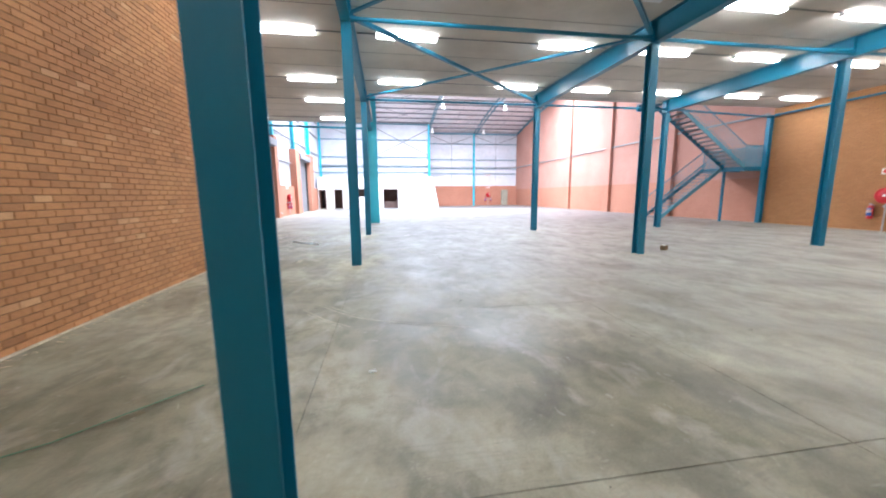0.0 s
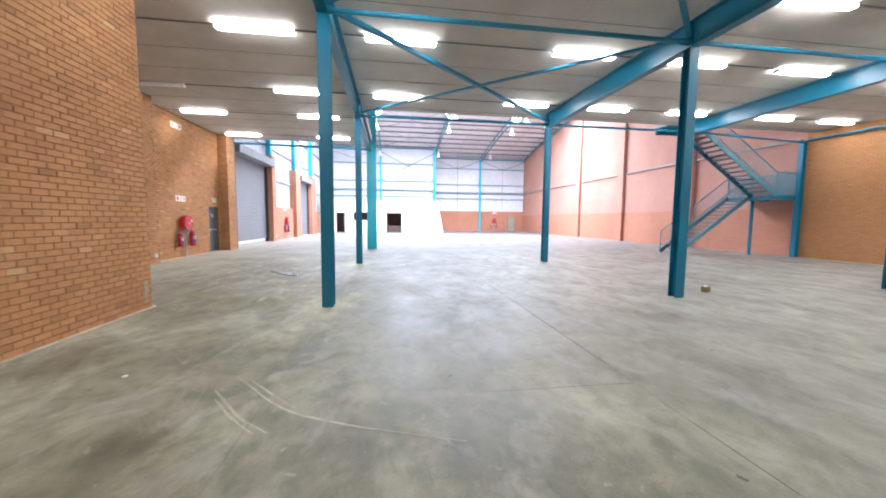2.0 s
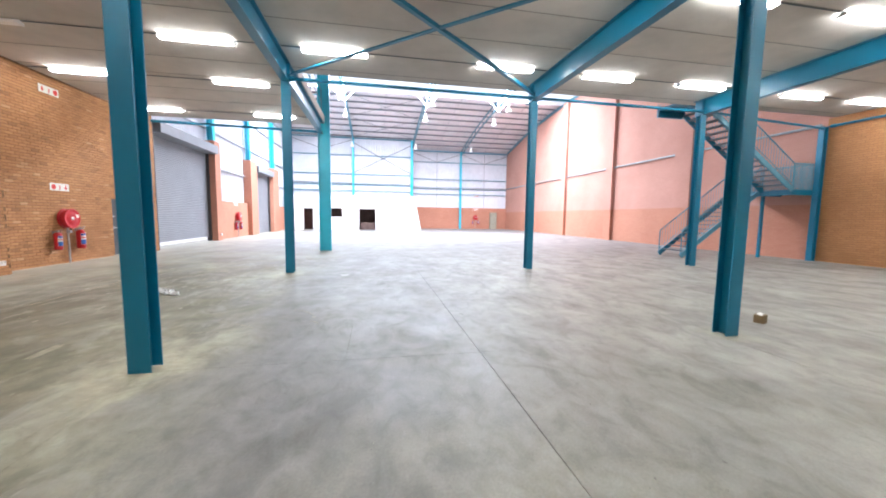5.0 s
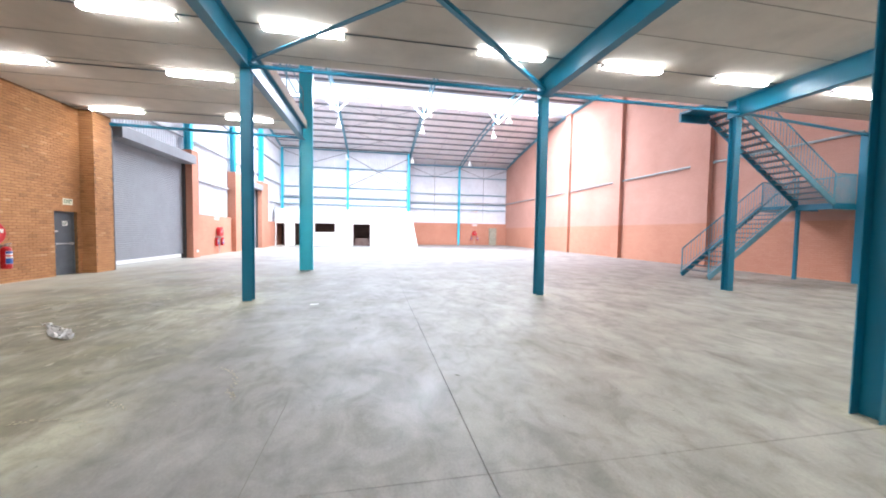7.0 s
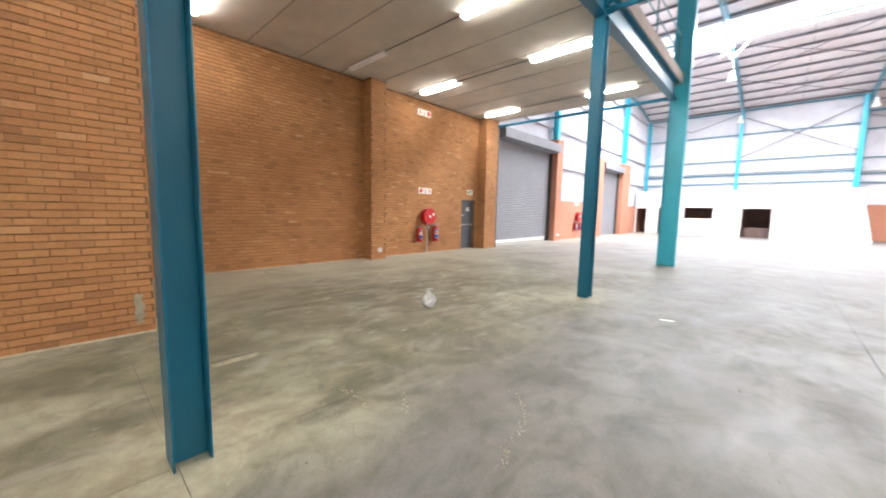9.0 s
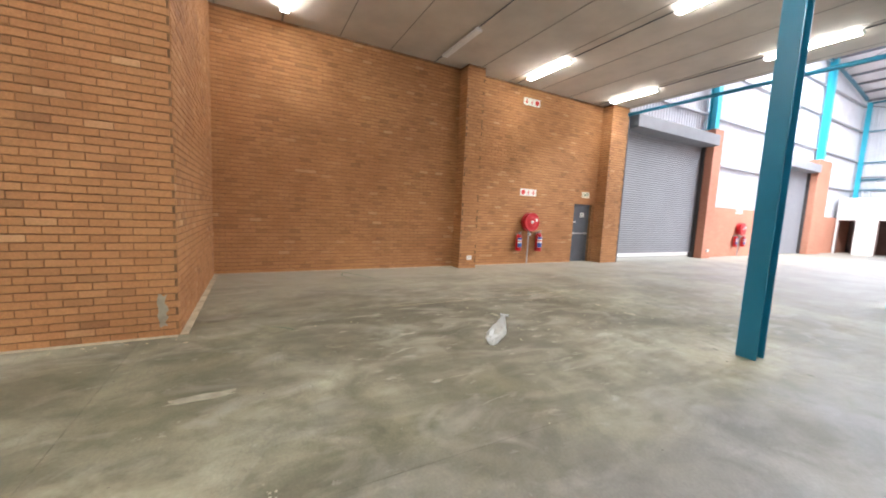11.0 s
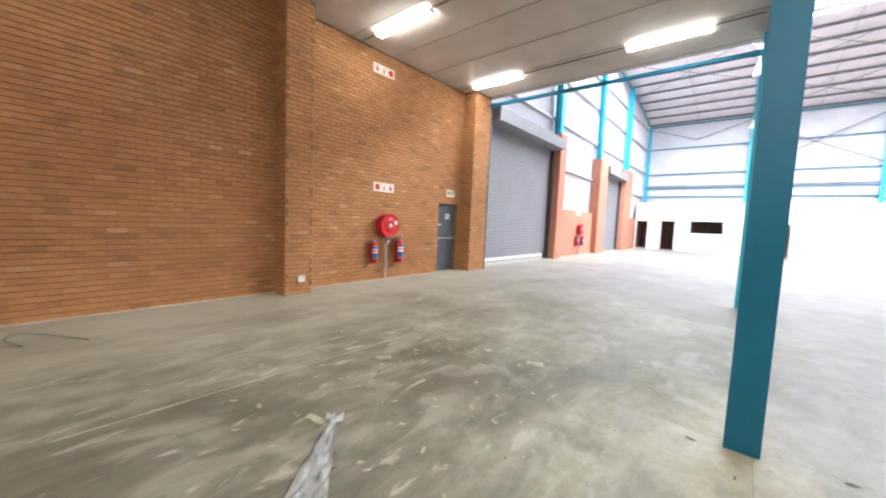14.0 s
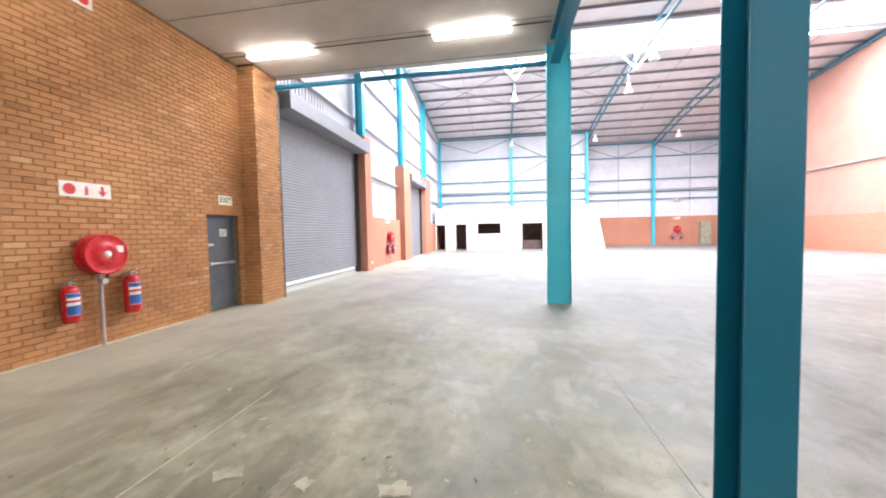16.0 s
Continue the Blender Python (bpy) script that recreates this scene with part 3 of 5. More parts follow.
def roller_shutter(name, y0, y1, top, gap, hood_z, hood_h, reach):
    t = structure(name, box(WEST - 0.24, WEST + 0.02, y0, y0 + 0.14, 0, top), M_GUIDE, "closed grey roller shutter with a light gap at the floor", "door")
    part("guide", box(WEST - 0.24, WEST - 0.02, y1 - 0.1, y1, 0, top), M_GUIDE, t)
    z = gap
    slat = None
    while z < top:
        if slat is None:
            b = bmesh.new()
            prof = [(0.0, 0.0), (0.012, 0.012), (0.02, 0.04), (0.012, 0.07), (0.0, 0.085)]
            vs = [[b.verts.new((d, yy, zz)) for d, zz in prof] for yy in (0, y1 - y0 - 0.14)]
            for i in range(4):
                b.faces.new((vs[0][i], vs[1][i], vs[1][i + 1], vs[0][i + 1]))
            thicken(b, (-0.006, 0, 0))
            ob = part("slat", b, M_GREY, t)
            slat = ob.data
        else:
            ob = new("slat", slat)
            ob.parent = t
        ob.location = (WEST - 0.17, y0 + 0.07, z)
        z += 0.086
    part("bottom_rail", box(WEST - 0.185, WEST - 0.13, y0 + 0.07, y1 - 0.07, gap - 0.02, gap + 0.02, 0.005), M_GREY, t)
    hood = part("hood", box(WEST - 0.2, WEST + reach, y0 - 0.02, y1 - 0.02, hood_z, hood_z + hood_h, 0.012), M_GREY, t, "grey box hood over the roll")
    part("end_plate", box(WEST - 0.2, WEST + reach + 0.004, y0 - 0.045, y0 - 0.02, hood_z - 0.02, hood_z + hood_h + 0.01, 0.005), M_DGREY, hood)
    return t


roller_shutter("door_shutter_near", SH1[0] + 0.02, SH1[1], 5.1, 0.27, 4.97, 0.45, 0.52)
roller_shutter("door_shutter_far", SH2[0], SH2[1], 5.0, 0.05, 4.9, 0.45, 0.42)
structure("wall_shutter_lintel", box(WEST - 0.28, WEST - 0.2, SH1[0], SH1[1], 5.1, 5.62), M_SHEET, "sheeting over a shutter", "wall")
structure("wall_shutter_lintel_far", box(WEST - 0.28, WEST - 0.2, SH2[0], SH2[1], 5.0, 5.62), M_SHEET, "sheeting over a shutter", "wall")

# back walls
structure("wall_back_east_dwarf", box(OFFICE_X, EAST + 0.3, BACK_E, BACK_E + 0.24, 0, 2.75), M_SALMON, "low brick back wall, daylight put in as salmon", "wall")
corrugated("wall_back_east", "x", BACK_E + 0.2, OFFICE_X, EAST + 0.3, 2.75, roof_z(BACK_E), -1, "white profiled steel back wall sheeting")
corrugated("wall_back_west", "x", BACK_W + 0.2, WEST - 0.3, OFFICE_X, 0.0, roof_z(BACK_W), -1, "white profiled steel back wall sheeting")
structure("wall_back_step", box(OFFICE_X - 0.05, OFFICE_X + 0.05, BACK_W, BACK_E + 0.2, 0, roof_z(BACK_E)), M_SHEET, "white sheeting return in the back wall", "wall")
for z, m in ((8.5, M_STEELBLUE), (6.35, M_STEELBLUE), (5.35, M_GALV), (5.15, M_STEELBLUE), (4.45, M_STEELBLUE)):
    for x0, x1, yy in ((WEST - 0.2, OFFICE_X, BACK_W), (OFFICE_X, EAST, BACK_E)):
        tagged(make("wall_girt", box(x0, x1, yy - 0.02, yy + 0.14, z - 0.035, z + 0.035), m), "steel girt across the back wall sheeting", "girt", "", "structure")

# roof: bowed sheeting with a skylight strip
SKY0, SKY1 = 33.3, 36.2


def roof_strip(name, y0, y1, material, label, thick=0.05):
    b = bmesh.new()
    n = max(2, int((y1 - y0) / 1.0))
    prev = None
    for i in range(n + 1):
        y = y0 + (y1 - y0) * i / n
        pair = [b.verts.new((x, y, roof_z(y) + 0.22)) for x in (WEST - 0.4, EAST + 0.4)]
        if prev:
            b.faces.new((prev[0], prev[1], pair[1], pair[0]))
        prev = pair
    thicken(b, (0, 0, thick))
    return structure(name, b, material, label, "roof")


roof_strip("roof_back", SKY1, BACK_E + 0.5, M_LINER, "pale lined sheet roof on steel purlins")
roof_strip("roof_light", SKY0, SKY1, M_SKYLIGHT, "glowing translucent roof light sheets", 0.006)
roof_strip("roof_front", 10.6, SKY0, M_LINER, "pale lined sheet roof on steel purlins")


def purlin(y):
    b = bmesh.new()
    z = roof_z(y)
    box(WEST - 0.2, EAST, y - 0.025, y + 0.025, z + 0.05, z + 0.19, 0, b)
    tagged(make("roof_purlin", b, M_PURLIN), "blue-grey steel roof purlin", "purlin", "roof purlins", "structure")


py = SKY1 + 0.1
while py < BACK_E:
    purlin(py)
    py += 1.42
py = SKY0 - 0.1
while py > 22:
    purlin(py)
    py -= 1.42


def truss(x, y0, y1):
    """A bowed lattice rafter along y."""
    t = anchor("roof_truss", "blue painted bowed steel lattice truss", "truss", "roof trusses", "structure", (x, y0, roof_z(y0)))
    inv = Vector((x, y0, roof_z(y0)))
    n = 16
    ys = [y0 + (y1 - y0) * i / n for i in range(n + 1)]
    top = [Vector((x, y, roof_z(y) - 0.03)) - inv for y in ys]
    bot = [Vector((x, y, roof_z(y) - (0.62 if 0 < i < n else 0.5))) - inv for i, y in enumerate(ys)]
    for nm, line in (("top_chord", top), ("bottom_chord", bot)):
        b = bmesh.new()
        for p, q in zip(line, line[1:]):
            bar(p, q, 0.11, 0.09, b)
        part(nm, b, M_STEELBLUE, t)
    for i in range(n):
        p, q = (bot[i], top[i + 1]) if i % 2 else (top[i], bot[i + 1])
        part("lattice_bar", rod(p, q, 0.022, 6), M_STEELBLUE, t)


TRUSS_X = (-0.5, 6.45, 12.9)
for tx in TRUSS_X:
    truss(tx, 21.4, BACK_W if tx < 6 else BACK_E)
for tx in (WEST - 0.05, EAST - 0.1):
    b = bmesh.new()
    ys = [22 + i for i in range(29)]
    for ya, yb in zip(ys, ys[1:]):
        if yb <= (BACK_W if tx < 0 else BACK_E):
            bar((tx, ya, roof_z(ya) - 0.08), (tx, yb, roof_z(yb) - 0.08), 0.12, 0.2, b)
    tagged(make("roof_rafter", b, M_STEELBLUE), "blue-grey steel edge rafter under the roof", "rafter", "", "structure")
# eave struts and skylight edge beams
for x0, x1, yy in ((WEST, OFFICE_X, BACK_W), (OFFICE_X, EAST, BACK_E)):
    tagged(make("roof_eave_strut", rod((x0, yy - 0.1, roof_z(yy) - 0.12), (x1, yy - 0.1, roof_z(yy) - 0.12), 0.07), M_STEELBLUE), "tubular steel eave strut", "strut", "", "structure")
for yy in (SKY0, SKY1):
    tagged(make("roof_skylight_curb", box(WEST, EAST, yy - 0.05, yy + 0.05, roof_z(yy) - 0.05, roof_z(yy) + 0.3), M_SHEET), "white edge beam of the roof light", "beam", "", "structure")
b = bmesh.new()
for xa, xb in zip((WEST, *TRUSS_X), (*TRUSS_X, EAST)):
    for y0, y1 in ((36.5, 42.0), (42.0, 47.2)) if xa == TRUSS_X[0] else ((36.5, 42.0),) if xa == WEST else ():
        rod((xa, y0, roof_z(y0) - 0.1), (xb, y1, roof_z(y1) - 0.1), 0.022, 6, b)
        rod((xb, y0, roof_z(y0) - 0.1), (xa, y1, roof_z(y1) - 0.1), 0.022, 6, b)
    xm = (xa + xb) / 2
    ye = BACK_W if xm < OFFICE_X else BACK_E
    ys = [SKY1 + i for i in range(int(ye - SKY1) + 1)]
    for ya, yb in zip(ys, ys[1:]):
        rod((xm, ya, roof_z(ya) + 0.06), (xm, yb, roof_z(yb) + 0.06), 0.014, 5, b)
tagged(make("roof_bracing", b, M_PURLIN), "thin steel cross bracing and sag rods", "bracing", "", "structure")
for tx in TRUSS_X:
    b = bmesh.new()
    zz = roof_z(36.1)
    for s in (-1, 1):
        rod((tx, 36.1, zz - 1.05), (tx + s * 1.0, 36.1, zz + 0.05), 0.05, 8, b)
    rod((tx, 36.1, zz - 1.1), (tx, 36.1, zz - 0.1), 0.05, 8, b)
    tagged(make("roof_knee_brace", b, M_SHEET), "white V-shaped knee brace at the roof light", "brace", "roof knee braces", "structure")

# back wall posts and wind bracing
for px, py, z0 in ((WEST + 0.02, BACK_W - 0.12, 0), (TRUSS_X[0], BACK_W - 0.12, 0), (OFFICE_X - 0.08, BACK_W - 0.12, 0), (OFFICE_X + 0.3, BACK_E - 0.12, 0), (TRUSS_X[2], BACK_E - 0.12, 0)):
    t = anchor("wall_post", "teal steel back wall post, daylight put into its colour", "post", "back wall posts", "structure", (px, py, 0))
    h = roof_z(py) - 0.1
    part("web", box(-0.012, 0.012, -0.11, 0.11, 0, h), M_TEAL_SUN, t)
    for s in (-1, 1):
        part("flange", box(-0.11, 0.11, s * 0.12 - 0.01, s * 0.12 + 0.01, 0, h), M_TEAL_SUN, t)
b = bmesh.new()
bar((TRUSS_X[0], BACK_W - 0.15, 9.9), (OFFICE_X, BACK_W - 0.15, 6.5), 0.07, 0.07, b)
bar((OFFICE_X, BACK_W - 0.15, 9.9), (TRUSS_X[0], BACK_W - 0.15, 6.5), 0.07, 0.07, b)
for xa, xb, yy in ((WEST, TRUSS_X[0], BACK_W), (OFFICE_X + 0.3, TRUSS_X[2], BACK_E), (TRUSS_X[2], EAST, BACK_E)):
    zt = roof_z(yy) - 0.3
    xm = (xa + xb) / 2
    rod((xa, yy - 0.1, zt), (xm, yy - 0.1, zt - 1.15), 0.03, 6, b)
    rod((xb, yy - 0.1, zt), (xm, yy - 0.1, zt - 1.15), 0.03, 6, b)
    if xa > 0:
        rod((xm, yy - 0.1, zt + 0.1), (xm, yy - 0.1, 2.8), 0.02, 6, b)
tagged(make("wall_bracing", b, M_PURLIN), "steel wind bracing on the back wall", "bracing", "", "structure")
# west wall upper posts
for yy, z0 in ((27.75, 5.75), (33.85, 5.55), (40.2, 5.7)):
    t = anchor("wall_post_upper", "teal steel post above a brick pier, daylight put into its colour", "post", "west wall posts", "structure", (WEST + 0.05, yy, z0))
    h = roof_z(yy) - 0.05 - z0
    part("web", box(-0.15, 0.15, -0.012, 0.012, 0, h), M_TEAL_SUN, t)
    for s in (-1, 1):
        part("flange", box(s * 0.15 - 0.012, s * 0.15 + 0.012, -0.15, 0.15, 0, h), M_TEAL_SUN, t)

# ---- white office block ----
OW = WEST + 0.05
ob_ = anchor("office_block", "plain white single-storey office block with dark openings", "office block", "", "structure", (0, OFFICE_Y, 0))
holes = [(-7.2, -6.4, 0, 2.25), (-5.45, -4.52, 0, 2.28), (-3.52, -1.54, 1.42, 2.33), (0.26, 2.0, 0, 2.29)]
xs = sorted({OW, OFFICE_X - 0.05, *[h for q in holes for h in q[:2]]})
for xa, xb in zip(xs, xs[1:]):
    zs = [(0, 3.72)]
    for h in holes:
        if h[0] < (xa + xb) / 2 < h[1]:
            zs = [(p, q) for p, q in ((0, h[2]), (h[3], 3.72)) if q - p > 0.01]
    for p, q in zs:
        part("front_wall", box(xa, xb, 0, 0.2, p, q), M_WHITE, ob_)
part("roof_slab", box(OW, OFFICE_X - 0.05, 0.2, BACK_W - OFFICE_Y - 0.15, 3.5, 3.72), M_WHITE, ob_)
part("side_wall", box(OFFICE_X - 0.25, OFFICE_X - 0.05, 0.2, BACK_W - OFFICE_Y - 0.15, 0, 3.5), M_WHITE, ob_)
# lining and inner ceiling carry the unlit room's darkness in their colour
part("back_lining", box(OW, OFFICE_X - 0.25, 2.6, 2.7, 0, 3.5), M_DARKROOM, ob_)
part("inner_ceiling", box(OW, OFFICE_X - 0.25, 0.2, 2.6, 3.3, 3.4), M_DARKROOM, ob_)
part("counter", box(0.4, 2.0, 1.2, 1.8, 0, 0.8), M_DARKROOM, ob_)
for h in holes:
    f = bmesh.new()
    for x0, x1, z0, z1 in ((h[0], h[0] + 0.05, h[2], h[3]), (h[1] - 0.05, h[1], h[2], h[3]), (h[0] + 0.05, h[1] - 0.05, h[3] - 0.05, h[3])):
        box(x0, x1, 0.06, 0.16, z0, z1, 0, f)
    part("opening_frame", f, M_DARKROOM, ob_)
bt = bmesh.new()
for i in range(14):
    w = 0.75 - i * 0.052
    box(OFFICE_X - 0.05, OFFICE_X - 0.05 + w, OFFICE_Y + 0.02, OFFICE_Y + 0.5, i * 0.26, i * 0.26 + 0.26, 0, bt)
structure("wall_office_buttress", bt, M_WHITE, "white stepped buttress at the office block's corner", "wall")

# ---- steel frame of the mezzanine ----


def steel_column(x, y, h, depth=0.205, width=0.205, axis="y", material=None, label="teal painted steel H column on the concrete floor"):
    t = anchor("steel_column", label, "column", "mezzanine columns", "", (x, y, 0))
    m = material or M_TEAL
    d, w, k = depth / 2, width / 2, 0.011

    def slab_(a0, a1, b0, b1):
        return box(b0, b1, a0, a1, 0, h, 0.003) if axis == "y" else box(a0, a1, b0, b1, 0, h, 0.003)

    part("web", slab_(-d + k, d - k, -0.006, 0.006), m, t)
    part("flange", slab_(-d, -d + k, -w, w), m, t)
    part("flange", slab_(d - k, d, -w, w), m, t)
    return t


BEAM_Z = 5.02
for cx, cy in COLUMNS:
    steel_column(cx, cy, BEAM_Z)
# the tall column takes the brighter copy, which carries daylight in its base colour
steel_column(-0.155, 21.13, roof_z(21.13) - 0.1, 0.49, 0.2, "x", M_TEAL_SUN, "tall teal steel column rising to the roof, daylight put into its colour")


def steel_beam(x, y0, y1, skew=0.0):
    t = anchor("steel_beam", "teal painted deep steel I beam under the slab", "beam", "mezzanine beams", "", (x, y0, BEAM_Z))
    h, L = CEIL - 0.003 - BEAM_Z, y1 - y0
    part("web", box(-0.007, 0.007, 0, L, 0.016, h - 0.016), M_TEAL, t)
    part("flange", box(-0.1, 0.1, 0, L, 0, 0.016, 0.003), M_TEAL, t)
    part("flange", box(-0.1, 0.1, 0, L, h - 0.016, h, 0.003), M_TEAL, t)
    for cy in ROWS_Y:
        if y0 < cy < y1:
            for s in (-1, 1):
                part("stiffener", box(*sorted((s * 0.007, s * 0.098)), cy - y0 - 0.006, cy - y0 + 0.006, 0.016, h - 0.016), M_TEAL, t)
    t.rotation_euler.z = skew
    return t


steel_beam(ROWS_X[0], SOUTH, 20.9)
steel_beam(7.065, SOUTH, SLAB_Y - 0.3, 0.0225)
steel_beam(ROWS_X[2], SOUTH, SLAB_Y - 0.3)


def tie(p, q, r=0.045, label="teal tubular steel tie between columns", material=None):
    t = anchor("tie_tube", label, "tie", "mezzanine ties", "", p)
    v = Vector(q) - Vector(p)
    part("tube", rod((0, 0, 0), v, r, 12), material or M_TEAL, t)
    d = v.normalized()
    for e in (Vector(), v):
        c = d * 0.09 if e.length == 0 else v - d * 0.09
        part("end_plate", bar(c - d * 0.09, c + d * 0.09, 0.012, 0.13), material or M_TEAL, t)
    return t


for cy in ROWS_Y[1:]:
    for xa, xb in ((ROWS_X[0], ROWS_X[1]), (ROWS_X[1], ROWS_X[2])):
        tie((xa + 0.02, cy, 5.13), (xb - 0.02, cy, 5.13))
tie((ROWS_X[2] + 0.02, ROWS_Y[2], 5.13), (EAST - 0.25, 15.7, 5.13))
tie((ROWS_X[2] + 0.02, ROWS_Y[1], 5.13), (EAST - 0.05, ROWS_Y[1], 5.13))
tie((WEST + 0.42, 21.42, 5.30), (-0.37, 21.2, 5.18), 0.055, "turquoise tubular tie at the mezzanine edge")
tie((EAST - 0.12, SOUTH + 0.1, 5.2), (EAST - 0.12, 15.6, 5.2), 0.045, "teal steel tube fixed along the brick wall")
for ya, yb in ((15.9, 21.5), (22.8, 28.2), (29.1, 34.8), (35.8, 50.0)):
    tie((EAST - 0.09, ya, 5.3), (EAST - 0.09, yb, 5.3), 0.05, "grey steel tube fixed along the brick wall", M_PIPE)


def brace(p, q):
    t = anchor("cross_brace", "teal steel angle brace under the slab", "brace", "plan bracing", "", p)
    v = Vector(q) - Vector(p)
    b = bar((0, 0, 0), v, 0.085, 0.008)
    s = v.normalized().cross(Z) * 0.04
    bar(s + Vector((0, 0, 0.04)), v + s + Vector((0, 0, 0.04)), 0.008, 0.08, b)
    part("angle", b, M_TEAL, t)


for y0, y1 in zip(ROWS_Y, ROWS_Y[1:]):
    brace((ROWS_X[0] + 0.1, y0 + 0.1, 5.17), (ROWS_X[1] - 0.1, y1 - 0.1, 5.17))
    brace((ROWS_X[1] - 0.1, y0 + 0.1, 5.185), (ROWS_X[0] + 0.1, y1 - 0.1, 5.185))

# mezzanine guard rail above the inner edge
gr = anchor("guard_rail", "turquoise steel guard rail on the mezzanine edge", "railing", "", "", (-0.2, SLAB_Y, SLAB_TOP))
for z in (0.5, 1.0):
    part("rail", rod((0, 0, z), (0, SLAB_Y_WEST - SLAB_Y - 0.7, z), 0.018, 8), M_STEELBLUE, gr)
for i in range(3):
    part("post", rod((0, 0.1 + i * 2.55, 0), (0, 0.1 + i * 2.55, 1.0), 0.018, 8), M_STEELBLUE, gr)
gr2 = anchor("guard_rail", "turquoise steel guard rail on the mezzanine edge", "railing", "", "", (WEST + 0.2, SLAB_Y_WEST - 0.1, SLAB_TOP))
for z in (0.5, 1.0):
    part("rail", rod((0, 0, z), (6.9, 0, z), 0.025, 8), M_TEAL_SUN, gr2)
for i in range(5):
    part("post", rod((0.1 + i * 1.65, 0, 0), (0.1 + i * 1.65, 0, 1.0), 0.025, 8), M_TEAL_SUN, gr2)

# ---- ceiling lamps ----


def batten(x, y, lit):
    t = anchor("ceiling_lamp", ("lit" if lit else "unlit") + " white fluorescent batten lamp on the slab", "ceiling lamp", "batten lamps", "", (x, y, CEIL))
    L = 0.78
    part("body", box(-L, L, -0.035, 0.035, -0.035, -0.001, 0.006), M_SHADEW, t)
    d = bmesh.new()
    box(-L + 0.03, L - 0.03, -0.078, 0.078, -0.092, -0.036, 0.02, d)
    df = part("diffuser", d, M_TUBE if lit else M_SHADEW, t)
    for s in (-1, 1):
        part("end_cap", box(*sorted((s * (L - 0.03), s * L)), -0.081, 0.081, -0.095, -0.032, 0.006), M_SHADEW, df)
    return t


PAIRS = ((-5.98, -1.9), (1.1, 5.4), (8.4, 11.5), (15.2, 18.0))
masters = {k: None for k in (True, False)}
# rows -1.0 and 3.95 are unseen, added to light the near end
for ly in (-1.0, 3.95, 7.65, 10.2, 13.9, 16.65, 20.25):
    for bay, pair in enumerate(PAIRS):
        for k, lx in enumerate(pair):
            if (bay == 0 and (lx < INNER and ly < RETURN)) or (bay > 0 and ly > 15):
                continue
            lit = not ((bay == 0 and k == 0 and ly == 13.9) or (bay == 1 and k == 1 and ly == 7.65))
            if masters[lit] is None:
                masters[lit] = batten(lx, ly, lit)
            else:
                copy_thing(masters[lit], pose(lx, ly, CEIL))


for ly in (3.95, 7.65, 10.2, 13.9, 16.65, 20.25):
    b = bmesh.new()
    rod((INNER + 0.05 if ly < RETURN else WEST + 0.05, ly, CEIL - 0.012), (-0.4, ly, CEIL - 0.012), 0.011, 6, b)
    if ly < 15:
        for xa, xb in ((-0.12, ROWS_X[1] - 0.12), (ROWS_X[1] + 0.12, ROWS_X[2] - 0.12), (ROWS_X[2] + 0.12, EAST - 0.1)):
            rod((xa, ly, CEIL - 0.012), (xb, ly, CEIL - 0.012), 0.011, 6, b)
    structure("trim_conduit", b, M_DGREY, "thin dark conduit between the batten lamps", "trim")


def high_bay(x, y, z):
    t = anchor("high_bay_lamp", "white bell-shaped high bay lamp hung under the roof", "pendant lamp", "high bay lamps", "", (x, y, z))
    part("shade", lathe([(0.24, 0.0), (0.23, 0.06), (0.17, 0.2), (0.1, 0.3), (0.09, 0.34), (0.085, 0.34), (0.095, 0.29), (0.16, 0.19), (0.22, 0.06), (0.235, 0.0), (0.24, 0.0)]), M_SHADEW, t, "", True)
    part("gear_box", lathe([(0.0, 0.34), (0.1, 0.34), (0.1, 0.55), (0.06, 0.6), (0.0, 0.6)], 20), M_SHADEW, t)
    part("hook", rod((0, 0, 0.58), (0, 0, max(0.62, roof_z(y) - 0.55 - z)), 0.012, 6), M_GALV, t)
    return t


hb = None
for tx in TRUSS_X:
    for yy in (33.5, 37.3, 45.4):
        if hb is None:
            hb = high_bay(tx, yy, roof_z(yy) - 1.9)
        else:
            high_bay(tx, yy, roof_z(yy) - 1.9)

# ---- exit door ----
d1 = structure("door_1", box(WEST - 0.16, WEST - 0.115, 19.60, 20.37, 0.015, 2.01, 0.004), M_DGREY, "grey steel exit door with a push bar, closed", "door")
fr = bmesh.new()
for y0, y1, z0, z1 in ((19.55, 19.60, 0, 2.06), (20.37, 20.42, 0, 2.06), (19.60, 20.37, 2.01, 2.06)):
    box(WEST - 0.2, WEST - 0.08, y0, y1, z0, z1, 0.004, fr)
part("door_frame", fr, M_DGREY, d1)
pb = part("push_bar", rod((WEST - 0.05, 19.64, 1.02), (WEST - 0.05, 20.33, 1.02), 0.022, 10), M_GALV, d1, "galvanised push bar")
for yy in (19.68, 20.29):
    part("bar_bracket", box(WEST - 0.115, WEST - 0.04, yy - 0.03, yy + 0.03, 0.98, 1.06, 0.006), M_GALV, pb)
part("latch", box(WEST - 0.115, WEST - 0.08, 19.62, 19.80, 1.40, 1.45, 0.006), M_GALV, d1)
nt = part("notice", box(WEST - 0.115, WEST - 0.11, 20.0, 20.2, 1.60, 1.76), M_SIGN, d1, "small white notice on the door")
nb = bmesh.new()
for i in range(3):
    box(WEST - 0.110, WEST - 0.108, 20.02, 20.18 - 0.03 * i, 1.71 - i * 0.04, 1.725 - i * 0.04, 0, nb)
part("notice_lines", nb, M_SIGNGREEN, nt)
sc = bmesh.new()
